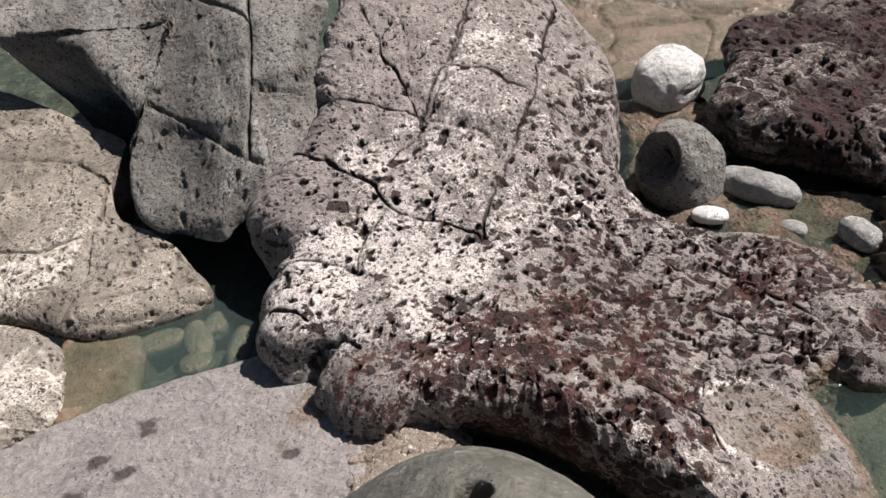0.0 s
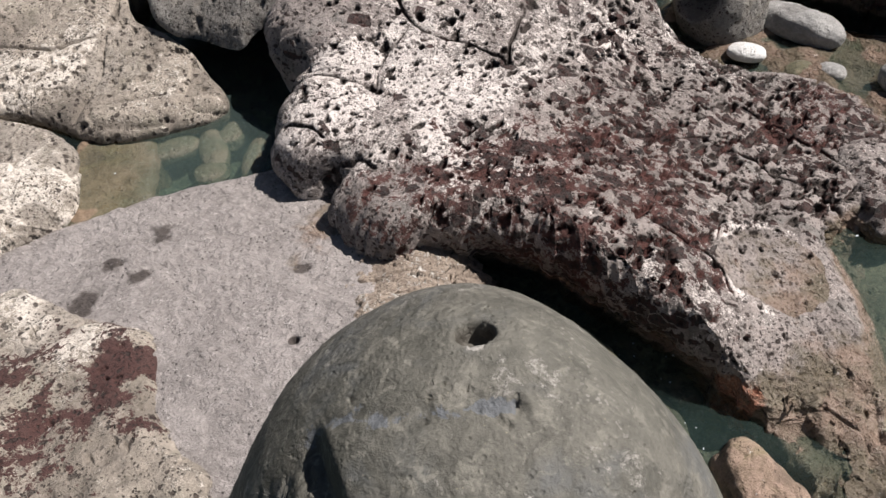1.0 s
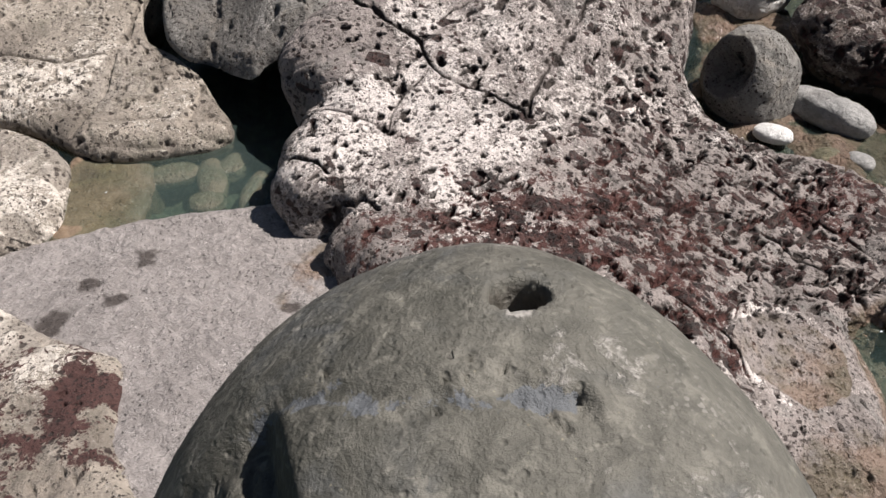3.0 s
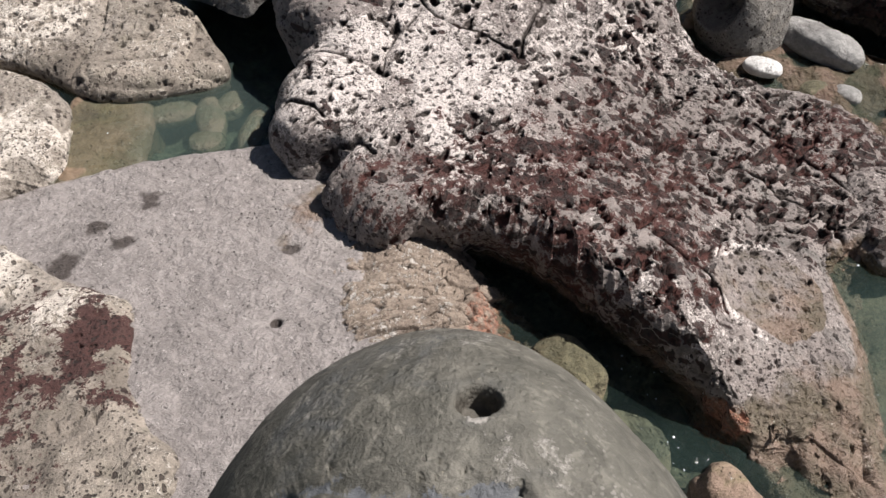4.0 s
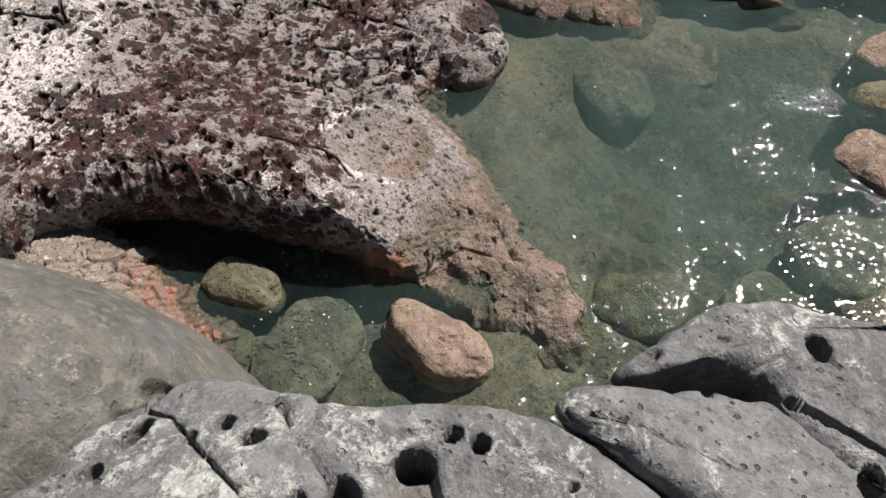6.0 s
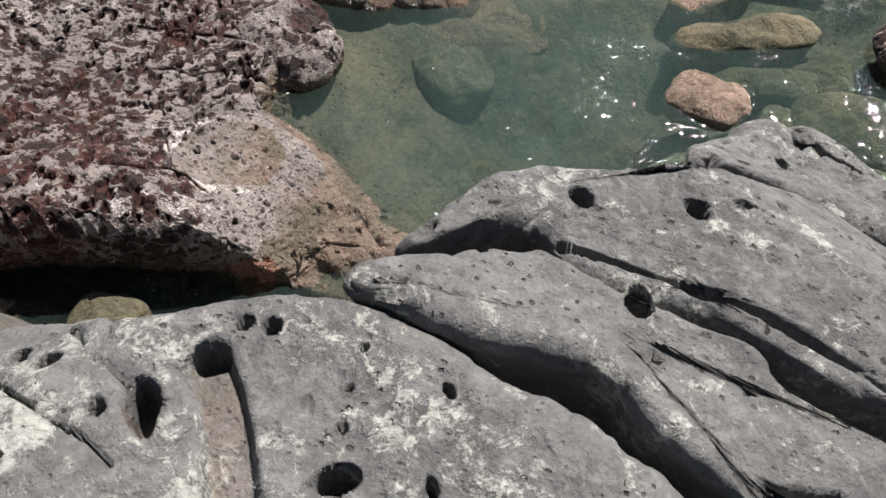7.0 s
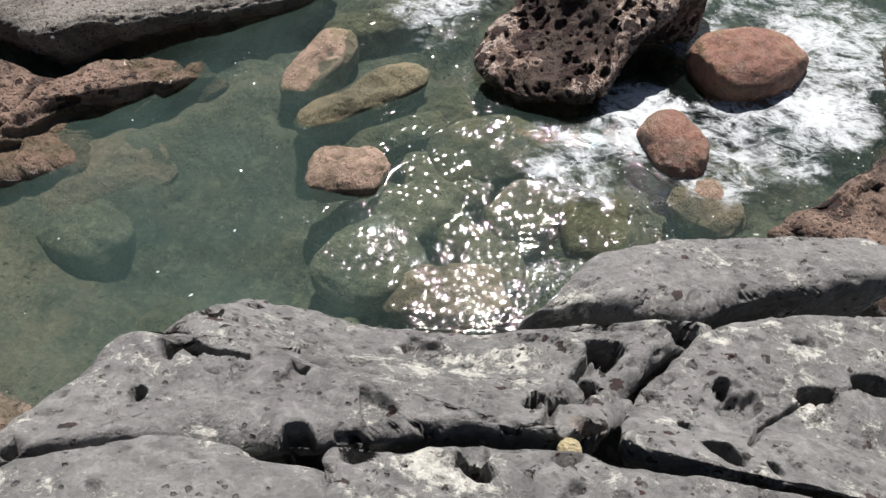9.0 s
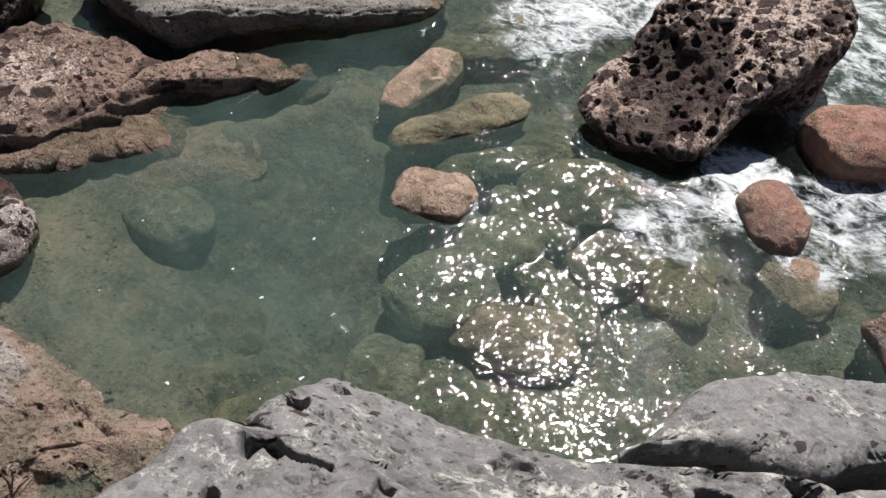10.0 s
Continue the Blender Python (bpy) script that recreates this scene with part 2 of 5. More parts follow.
def rock_material(name, dark, pale, crust=(0.52, 0.49, 0.45), algae=(0.05, 0.017, 0.015), grain=1.0, speck=(0.5, 0.48, 0.42), tint=None, pit_tone=0.35, rough_=0.85, bumpy=1.0, pin_scale=15.0, pin_lots=0.0, soft=0.0, pocks=0.0, mottle=0.0, combs=0.0, barnacles=0.0, wall=0.05):
    """Weathered stone. The mesh says where white crust, dark red algae, wet stone and hollows lie; noise breaks them up."""
    m = Nodes(name)
    big, mid, fine = m.noise(1.1 * grain, 5, 0.6), m.noise(6.5 * grain, 6, 0.65, 0.6), m.noise(45 * grain, 5, 0.7)
    tone = m.math("ADD", m.math("MULTIPLY", big, 0.5), m.math("ADD", m.math("MULTIPLY", mid, 0.55), m.math("MULTIPLY", fine, 0.35)))
    colour = m.mix(m.ramp(tone, 0.48, 0.92), dark, pale)
    if tint:
        colour = m.mix(m.ramp(m.noise(2.3 * grain, 4, 0.6, 0.8), 0.5, 0.72, 0, 0.7), colour, tint)
    if mottle:
        blot = m.ramp(m.noise(13 * grain, 4, 0.62, 0.7), 0.52, 0.63, 0, mottle)
        colour = m.mix(blot, colour, tuple(min(1.0, k * 1.45) for k in pale))
        blot = m.ramp(m.noise(8 * grain, 5, 0.65, 1.0), 0.50, 0.62, 0, mottle * 0.8)
        colour = m.mix(blot, colour, tuple(k * 0.8 for k in dark))
    # small pale specks
    flecks = m.ramp(m.voronoi(38 * grain), 0.0, 0.17, 1, 0)
    flecks = m.math("MULTIPLY", flecks, m.ramp(m.noise(9 * grain, 3), 0.5, 0.62))
    colour = m.mix(m.math("MULTIPLY", flecks, 0.55), colour, speck)
    # hollows: their shade, with some brown growth, is mixed in as dark colour
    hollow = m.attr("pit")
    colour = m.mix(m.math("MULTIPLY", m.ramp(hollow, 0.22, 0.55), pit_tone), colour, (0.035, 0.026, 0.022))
    # pinholes: dark dots painted for the shade of hollows not in the mesh
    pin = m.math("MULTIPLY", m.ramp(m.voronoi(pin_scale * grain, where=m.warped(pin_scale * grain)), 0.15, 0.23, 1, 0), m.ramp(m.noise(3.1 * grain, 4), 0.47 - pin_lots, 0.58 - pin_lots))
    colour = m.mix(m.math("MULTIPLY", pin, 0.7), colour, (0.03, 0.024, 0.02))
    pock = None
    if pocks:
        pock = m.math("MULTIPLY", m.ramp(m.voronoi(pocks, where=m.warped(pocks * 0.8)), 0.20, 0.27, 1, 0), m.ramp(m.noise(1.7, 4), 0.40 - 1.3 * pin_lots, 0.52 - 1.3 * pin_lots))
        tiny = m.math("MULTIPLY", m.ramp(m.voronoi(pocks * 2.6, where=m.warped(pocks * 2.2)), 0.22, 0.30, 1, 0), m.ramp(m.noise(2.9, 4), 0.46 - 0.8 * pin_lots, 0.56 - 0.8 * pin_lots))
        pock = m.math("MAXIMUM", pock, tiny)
    # white crust of barnacles
    c = m.attr("crust")
    spread = m.math("ADD", m.math("MULTIPLY", m.noise(3.8, 6, 0.72, 0.4), 0.8), m.math("ADD", m.math("MULTIPLY", m.noise(15, 6, 0.8, 0.5), 1.5), m.math("MULTIPLY", m.noise(55, 4, 0.75), 0.4)))
    white = m.ramp(m.math("ADD", m.math("SUBTRACT", spread, 0.85), m.math("MULTIPLY", c, 0.6)), 0.885 - soft, 0.945 + soft)
    white = m.math("MULTIPLY", white, m.ramp(hollow, 0.1, 0.5, 1, 0.25))
    crust_tone = m.mix(m.ramp(m.noise(60, 4, 0.7), 0.3, 0.7), tuple(k * 0.72 for k in crust), tuple(min(1.0, k * 1.3) for k in crust))
    colour = m.mix(m.math("MULTIPLY", white, 0.93), colour, crust_tone)
    if barnacles:
        near = m.ramp(m.math("ADD", m.noise(5.5, 5, 0.7, 0.5), m.math("MULTIPLY", c, 0.45)), 0.62, 0.82)
        shells = m.math("MULTIPLY", m.ramp(m.voronoi(62, where=m.warped(60)), 0.24, 0.31, 1, 0), near)
        shells = m.math("MULTIPLY", shells, m.ramp(hollow, 0.1, 0.4, 1, 0))
        colour = m.mix(m.math("MULTIPLY", shells, barnacles), colour, tuple(min(1.0, k * 1.2) for k in crust))
    # dark red algae
    a = m.attr("algae")
    red = m.ramp(m.math("ADD", m.math("SUBTRACT", m.math("ADD", m.math("MULTIPLY", m.noise(4.2, 6, 0.7, 0.8), 1.2), m.math("ADD", m.math("MULTIPLY", m.noise(14, 6, 0.78, 0.6), 1.3), m.math("MULTIPLY", m.noise(44, 4, 0.75), 0.35))), 0.925), m.math("MULTIPLY", a, 0.6)), 0.885, 0.925)
    red_tone = m.mix(m.noise(30, 4, 0.7), tuple(k * 0.55 for k in algae), tuple(k * 1.8 for k in algae))
    colour = m.mix(m.math("MULTIPLY", red, 0.95), colour, red_tone)
    # shade inside the small pocks, put in as a near-black colour
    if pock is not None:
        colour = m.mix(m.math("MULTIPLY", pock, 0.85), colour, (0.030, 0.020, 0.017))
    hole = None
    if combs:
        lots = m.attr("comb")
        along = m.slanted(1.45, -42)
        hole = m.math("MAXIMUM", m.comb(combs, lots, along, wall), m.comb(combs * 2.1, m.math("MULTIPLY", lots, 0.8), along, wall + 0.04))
        # near-black stands in for shade inside the cells, patched with algae red
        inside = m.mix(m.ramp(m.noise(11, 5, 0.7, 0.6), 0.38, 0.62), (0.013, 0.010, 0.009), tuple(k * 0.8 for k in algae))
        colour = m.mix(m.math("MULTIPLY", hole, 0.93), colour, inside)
    # rusty and olive stain where the sea wets the stone
    w = m.attr("wet")
    colour = m.mix(m.math("MULTIPLY", m.ramp(m.math("ADD", m.noise(4, 5, 0.7), w), 0.95, 1.3), 0.8), colour, m.mix(m.ramp(m.noise(2.2, 4), 0.4, 0.62), (0.135, 0.112, 0.076), (0.225, 0.16, 0.12)))
    r = m.attr("rust")
    colour = m.mix(m.ramp(m.math("ADD", m.noise(7, 5, 0.7), r), 0.95, 1.2), colour, m.mix(m.ramp(m.noise(25, 4, 0.7), 0.35, 0.65), (0.19, 0.085, 0.06), (0.42, 0.21, 0.14)))
    m.link(colour, m.shader.inputs["Base Color"])
    gloss = m.math("SUBTRACT", rough_, m.math("MULTIPLY", m.ramp(m.math("ADD", m.noise(6, 4, 0.6), w), 0.9, 1.25), 0.66))
    m.link(gloss, m.shader.inputs["Roughness"])
    m.shader.inputs["Specular IOR Level"].default_value = 0.42
    height = m.math("ADD", m.math("MULTIPLY", mid, 0.8), m.math("ADD", m.math("MULTIPLY", fine, 0.45), m.math("MULTIPLY", m.noise(150 * grain, 3, 0.7), 0.2)))
    height = m.math("ADD", height, m.math("MULTIPLY", white, 0.16))
    grit = m.ramp(m.voronoi(26 * grain), 0.05, 0.32)
    grit = m.math("MULTIPLY", grit, m.ramp(m.noise(7 * grain, 3), 0.42, 0.6))
    height = m.math("ADD", height, m.math("MULTIPLY", grit, 0.35))
    height = m.math("SUBTRACT", height, m.math("MULTIPLY", pin, 0.9))
    if pock is not None:
        height = m.math("SUBTRACT", height, m.math("MULTIPLY", pock, 1.1))
    if hole is not None:
        height = m.math("SUBTRACT", height, m.math("MULTIPLY", hole, 1.3))
    m.link(m.bump(height, 1.0, 0.06 * bumpy / grain), m.shader.inputs["Normal"])
    return m.material


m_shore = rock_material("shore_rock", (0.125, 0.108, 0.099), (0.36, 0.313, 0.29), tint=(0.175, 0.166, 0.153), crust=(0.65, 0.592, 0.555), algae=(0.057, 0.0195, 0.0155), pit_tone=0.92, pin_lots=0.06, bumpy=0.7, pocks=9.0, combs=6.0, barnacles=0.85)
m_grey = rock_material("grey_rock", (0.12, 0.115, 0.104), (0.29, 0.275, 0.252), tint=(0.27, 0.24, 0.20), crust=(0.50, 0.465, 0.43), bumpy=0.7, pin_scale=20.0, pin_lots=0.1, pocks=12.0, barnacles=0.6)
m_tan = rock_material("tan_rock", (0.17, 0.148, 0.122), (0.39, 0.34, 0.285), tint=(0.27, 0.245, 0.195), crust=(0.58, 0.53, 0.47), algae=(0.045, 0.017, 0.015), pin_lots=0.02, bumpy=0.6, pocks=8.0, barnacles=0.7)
m_step = rock_material("pool_step_rock", (0.095, 0.066, 0.042), (0.21, 0.15, 0.10), tint=(0.15, 0.12, 0.07), bumpy=0.4)
m_slab = rock_material("pale_slab", (0.185, 0.167, 0.158), (0.325, 0.296, 0.281), crust=(0.45, 0.412, 0.395), pit_tone=0.85, bumpy=0.7, barnacles=0.5, mottle=0.25)
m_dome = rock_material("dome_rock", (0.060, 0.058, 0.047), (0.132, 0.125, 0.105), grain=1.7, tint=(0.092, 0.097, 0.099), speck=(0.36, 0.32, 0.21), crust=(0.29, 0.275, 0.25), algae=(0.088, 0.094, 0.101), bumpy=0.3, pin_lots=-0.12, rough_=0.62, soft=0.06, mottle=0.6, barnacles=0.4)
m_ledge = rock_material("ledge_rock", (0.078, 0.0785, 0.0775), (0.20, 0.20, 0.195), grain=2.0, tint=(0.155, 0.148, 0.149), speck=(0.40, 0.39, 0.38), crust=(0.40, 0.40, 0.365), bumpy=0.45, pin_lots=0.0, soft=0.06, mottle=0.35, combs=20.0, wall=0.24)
m_flaky = rock_material("flaky_rock", (0.15, 0.115, 0.09), (0.38, 0.315, 0.255), grain=1.4, bumpy=0.9, pin_lots=0.05, pit_tone=0.85)
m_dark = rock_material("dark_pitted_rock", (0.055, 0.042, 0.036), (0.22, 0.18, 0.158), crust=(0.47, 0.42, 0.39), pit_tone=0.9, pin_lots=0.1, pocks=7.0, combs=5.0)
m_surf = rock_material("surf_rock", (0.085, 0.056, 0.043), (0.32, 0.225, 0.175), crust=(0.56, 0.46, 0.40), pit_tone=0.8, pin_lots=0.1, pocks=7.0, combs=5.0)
m_red = rock_material("red_stone", (0.13, 0.062, 0.045), (0.34, 0.18, 0.135), tint=(0.17, 0.135, 0.065), bumpy=0.6)
m_pinkish = rock_material("pink_stone", (0.14, 0.105, 0.07), (0.40, 0.285, 0.225), tint=(0.20, 0.17, 0.095), bumpy=0.7)
m_olive = rock_material("olive_stone", (0.055, 0.053, 0.033), (0.19, 0.172, 0.105), tint=(0.21, 0.165, 0.10), bumpy=0.7)
m_pebble = rock_material("grey_pebble", (0.17, 0.168, 0.162), (0.34, 0.332, 0.318), grain=2.0, bumpy=0.6)
m_white = rock_material("white_stone", (0.52, 0.51, 0.49), (0.80, 0.79, 0.77), bumpy=0.7)
m_bed = rock_material("seabed", (0.014, 0.022, 0.018), (0.125, 0.122, 0.085), tint=(0.15, 0.115, 0.085), grain=0.5, crust=(0.24, 0.19, 0.14), soft=0.45, bumpy=0.3, mottle=0.5)
m_pool = rock_material("pool_stone", (0.08, 0.078, 0.054), (0.235, 0.215, 0.155), grain=0.9, bumpy=0.5, mottle=0.4)
m_flat = rock_material("wet_flat", (0.06, 0.056, 0.042), (0.21, 0.19, 0.142), tint=(0.24, 0.205, 0.15), bumpy=0.6)
m_shell = rock_material("yellow_stone", (0.38, 0.32, 0.17), (0.62, 0.55, 0.36), grain=3.0)


def water_material(name, tint, milk):
    """Clear water: its gloss follows the angle, the rest lets light through; deep water is milkier, and foam lies where the mesh says."""
    m = Nodes(name)
    t = m.tree.nodes
    clear, glossy, cloudy, froth, fres = (t.new("ShaderNode" + k) for k in ("BsdfTransparent", "BsdfGlossy", "BsdfDiffuse", "BsdfDiffuse", "Fresnel"))
    clear.inputs["Color"].default_value = (*tint, 1)
    cloudy.inputs["Color"].default_value = (*milk, 1)
    froth.inputs["Color"].default_value = (0.52, 0.56, 0.58, 1)
    glossy.distribution = "BECKMANN"
    glossy.inputs["Roughness"].default_value = 0.062
    fres.inputs["IOR"].default_value = 1.333
    f = m.attr("foam")
    chop = m.attr("chop")
    swell = m.slanted(2.0, -40)
    wave = m.math("ADD", m.math("MULTIPLY", m.noise(4.0, 0, 0.5, 0.5, swell), 0.9), m.math("MULTIPLY", m.noise(15, 1, 0.5, 0.8, swell), 0.68))
    ripple = m.bump(m.math("MULTIPLY", wave, m.math("MULTIPLY", chop, m.ramp(m.noise(1.1, 3, 0.6), 0.36, 0.66, 0.45, 1.5))), 1.0, 0.10)
    m.link(ripple, glossy.inputs["Normal"])
    m.link(ripple, fres.inputs["Normal"])
    one, two, three = (t.new("ShaderNodeMixShader") for _ in range(3))
    deep = m.math("MULTIPLY", m.attr("depth"), m.ramp(m.noise(1.3, 4, 0.6), 0.2, 0.8, 0.75, 1.2))
    m.link(deep, one.inputs[0])
    m.link(clear.outputs[0], one.inputs[1])
    m.link(cloudy.outputs[0], one.inputs[2])
    m.link(fres.outputs[0], two.inputs[0])
    m.link(one.outputs[0], two.inputs[1])
    m.link(glossy.outputs[0], two.inputs[2])
    # foam: drawn-out curls and threads that thicken to white
    flow = m.stretched(1.0, 0.65, 1.0, 25)
    threads = m.math("SUBTRACT", 1.0, m.math("MULTIPLY", m.math("ABSOLUTE", m.math("SUBTRACT", m.noise(2.4, 7, 0.66, 1.1, flow), 0.5)), 6.0), clamp=True)
    fine_threads = m.math("SUBTRACT", 1.0, m.math("MULTIPLY", m.math("ABSOLUTE", m.math("SUBTRACT", m.noise(7.0, 5, 0.6, 0.8, flow), 0.5)), 7.0), clamp=True)
    body = m.math("MULTIPLY", m.math("SUBTRACT", m.noise(2.0, 8, 0.7, 0.9, flow), 0.5), 2.0)
    lace = m.math("ADD", body, m.math("MULTIPLY", m.math("ADD", m.math("MULTIPLY", threads, 0.55), m.math("MULTIPLY", fine_threads, 0.3)), m.ramp(f, 0.1, 0.45)))
    cover = m.ramp(m.math("ADD", lace, f), 0.6, 1.5, 0.0, 0.92)
    # white dots: floating foam bits, and sun glints painted in the same white
    flecks = m.math("MULTIPLY", m.ramp(m.voronoi(2.6, where=m.warped(5)), 0.035, 0.055, 1, 0), m.ramp(m.noise(0.9, 3), 0.42, 0.56))
    bubble_glints = m.math("MULTIPLY", m.ramp(m.voronoi(9.0, where=m.warped(14)), 0.07, 0.11, 1, 0), m.ramp(m.math("ADD", m.noise(1.6, 3), m.math("MULTIPLY", chop, 0.9)), 0.68, 0.86))
    cover = m.math("MAXIMUM", cover, m.math("MULTIPLY", m.math("MAXIMUM", flecks, bubble_glints), 0.9))
    m.link(cover, three.inputs[0])
    m.link(two.outputs[0], three.inputs[1])
    m.link(froth.outputs[0], three.inputs[2])
    m.link(three.outputs[0], m.out.inputs["Surface"])
    return m.material


m_sea = water_material("sea_water", (0.80, 0.865, 0.825), (0.062, 0.104, 0.092))
m_tide = water_material("tide_water", (0.86, 0.92, 0.89), (0.11, 0.155, 0.14))

# ---- seabed and sea ----
def bed_height(x, y):
    """The ground under everything: a shallow basin of sea among the rocks."""
    p = np.stack([x, y, 0 * x], -1)
    basin = -0.75 * np.exp(-(((x - 8.0) / 2.6) ** 2 + ((y - 3.2) / 2.8) ** 2)) - 0.45
    left = 1 - step(-1.5, 1.3, x)
    z = basin * (1 - left) + left * (-0.25)
    z = z - 0.5 * step(11, 16, x)
    return z + 0.2 * rough(p, 1.3, 3, 5) + 0.03 * soft_noise(p, 0.3, 9)


def spaced(lo, hi, n, reach):
    inner = np.linspace(lo, hi, n)
    g = np.geomspace(0.3, reach, 24)
    return np.r_[lo - g[::-1], inner, hi + g]


# the foot of the shore rock runs out under the water along this line
SHELF = [(6.1, 5.9), (5.4, 5.0), (5.0, 4.1), (4.7, 3.3), (4.0, 2.6), (3.2, 2.5)]
BANK = [(6.9, 6.5), (8.0, 5.6), (9.2, 4.7), (10.5, 3.8)]
gx, gy = spaced(-6, 17, 230, 300), spaced(-8, 19, 240, 300)
X, Y = (k.ravel() for k in np.meshgrid(gx, gy, indexing="ij"))
Z = bed_height(X, Y)
far = np.maximum(np.maximum(-6 - X, X - 17), np.maximum(-8 - Y, Y - 19))
Z = np.where(far > 0, Z - 0.02 * np.clip(far, 0, 50), Z)
P = np.stack([X, Y, Z], -1)
knobs = 0.12 * np.clip(0.75 - cells(P * (1, 1, 0.2), 0.42, 31)[0], 0, 1) + 0.3 * np.clip(0.62 - cells(P * (1, 1, 0.2), 1.1, 37)[0], 0, 1)
P[:, 2] += np.where(far < 0, knobs, 0)
shoal = np.minimum(to_line(P, SHELF), 0.25 + 0.8 * to_line(P, BANK)) + 0.3 * rough(P, 0.8, 4, 34)
shoal = np.minimum(np.maximum(shoal, 0), 0.4 + to_line(P, [(1.2, 4.6), (2.4, 3.2)]))
P[:, 2] = np.where(far < 0, np.maximum(P[:, 2], -0.10 - 0.42 * shoal + 0.05 * rough(P, 0.5, 3, 33)), P[:, 2])
ground = new("ground", grid_mesh("ground", P, len(gx), len(gy), {"wet": 0.1, "algae": 0.0, "crust": 0.6 * (1 - step(0.2, 1.1, shoal)), "pit": 0.0}, m_bed))
tagged(ground, "olive-green rocky seabed under shallow sea water", "seabed", kind="structure")

SURF = [(12.9, 1.8, 1.0, 0.55), (11.0, -1.75, 0.6, 0.85), (10.4, -1.5, 0.6, 0.5), (10.3, -2.7, 1.0, 0.45), (9.5, -1.9, 0.8, 0.3), (9.7, -1.0, 0.8, 0.45), (11.3, -3.0, 0.7, 0.5), (10.1, -0.6, 0.5, 0.42), (13.0, -2.2, 0.8, 0.48), (13.3, -4.3, 1.3, 0.56), (11.7, -4.1, 0.8, 0.75), (10.7, -3.8, 0.6, 0.5), (14.8, -2.6, 1.6, 0.5), (14.3, 0.9, 1.3, 0.6), (12.0, 1.5, 0.6, 0.38)]
sx, sy = spaced(0.4, 17, 170, 300), spaced(-8, 19, 220, 300)
X, Y = (k.ravel() for k in np.meshgrid(sx, sy, indexing="ij"))
P = np.stack([X, Y, 0 * X], -1)
depth = np.clip(-bed_height(X, Y), 0, 2)
foam = np.zeros(len(X))
for x, y, r, s in SURF:
    foam = np.maximum(foam, 0.92 * s * spot(P, x, y, r, 0.7))
P[:, 2] = 0.012 * rough(P, 0.7, 3, 40) + 0.05 * foam * rough(P, 0.5, 3, 44)
sea = new("water", grid_mesh("water", P, len(sx), len(sy), {"depth": np.clip(0.03 + 0.40 * (1 - np.exp(-1.9 * np.maximum(depth - 0.35, 0))), 0, 0.8), "foam": foam, "chop": 0.11 + 0.15 * step(1.2, -0.8, Y - 0.1 * (8 - X)) * step(5.4, 7.0, X) + 0.05 * foam + 0.24 * spot(P, 4.6, 1.6, 1.1, 0.6) + 0.24 * spot(P, 2.3, 4.2, 0.9, 0.5)}, m_sea))
tagged(sea, "clear green sea water with glints and white foam", "water", kind="structure")


# ---- the great pitted shore rock ----
def main_top(x, y):
    s = np.interp(x, [-1.5, 1.5, 2.7, 3.5, 5, 7], [1.1, 1.25, 1.0, 0.6, 0.35, 0.3])
    up = 0.32 * np.maximum(0, y - 8.3) * np.interp(x, [-9, 3.5, 6], [1, 1, 0.15])
    toe = step(4.7, 3.0, y + 0.35 * (x - 3.4)) * step(2.5, 3.4, x)
    lobe = 0.16 * np.exp(-(((x - 4.15) / 0.4) ** 2 + ((y - 2.75) / 0.55) ** 2))
    side = 0.5 * step(4.4, 5.3, x) * step(6.4, 5.6, y)
    low = np.minimum(side, s + 0.06)
    s = (s + up - low) * (1 - toe) + toe * (0.10 + lobe - 0.16 * step(4.2, 4.8, x) - 0.14 * step(2.9, 2.2, y))
    return s - 0.1 * np.exp(-(((x - 3.8) / 0.7) ** 2 + ((y - 5.3) / 0.5) ** 2))


def toe_of(x, y):
    """Where the shore rock runs out flat into the sea."""
    return step(4.6, 3.6, y) * step(2.4, 3.0, x)


MAIN = [(-1.45, 8.2), (-1.33, 8.66), (-1.01, 9.07), (-1.47, 9.63), (-1.45, 10.0), (-0.99, 10.43), (-0.38, 11.28), (0.0, 12.39), (0.4, 13.4), (1.0, 15.2), (3.5, 15.6), (4.6, 13.7), (4.75, 12.4), (4.4, 11.2), (4.0, 9.95), (4.4, 9.05), (5.2, 8.75), (6.2, 8.2), (6.6, 7.0), (6.35, 6.3), (5.5, 5.7), (5.2, 4.9), (4.95, 4.15), (4.4, 3.75), (3.75, 3.65), (3.2, 3.85), (2.6, 4.5), (2.0, 5.15), (1.35, 5.85), (0.7, 6.2), (0.1, 6.2), (-0.35, 6.1), (-0.72, 6.5), (-0.8, 6.95), (-0.66, 7.3), (-0.82, 7.46), (-1.2, 7.5), (-1.42, 7.8)]
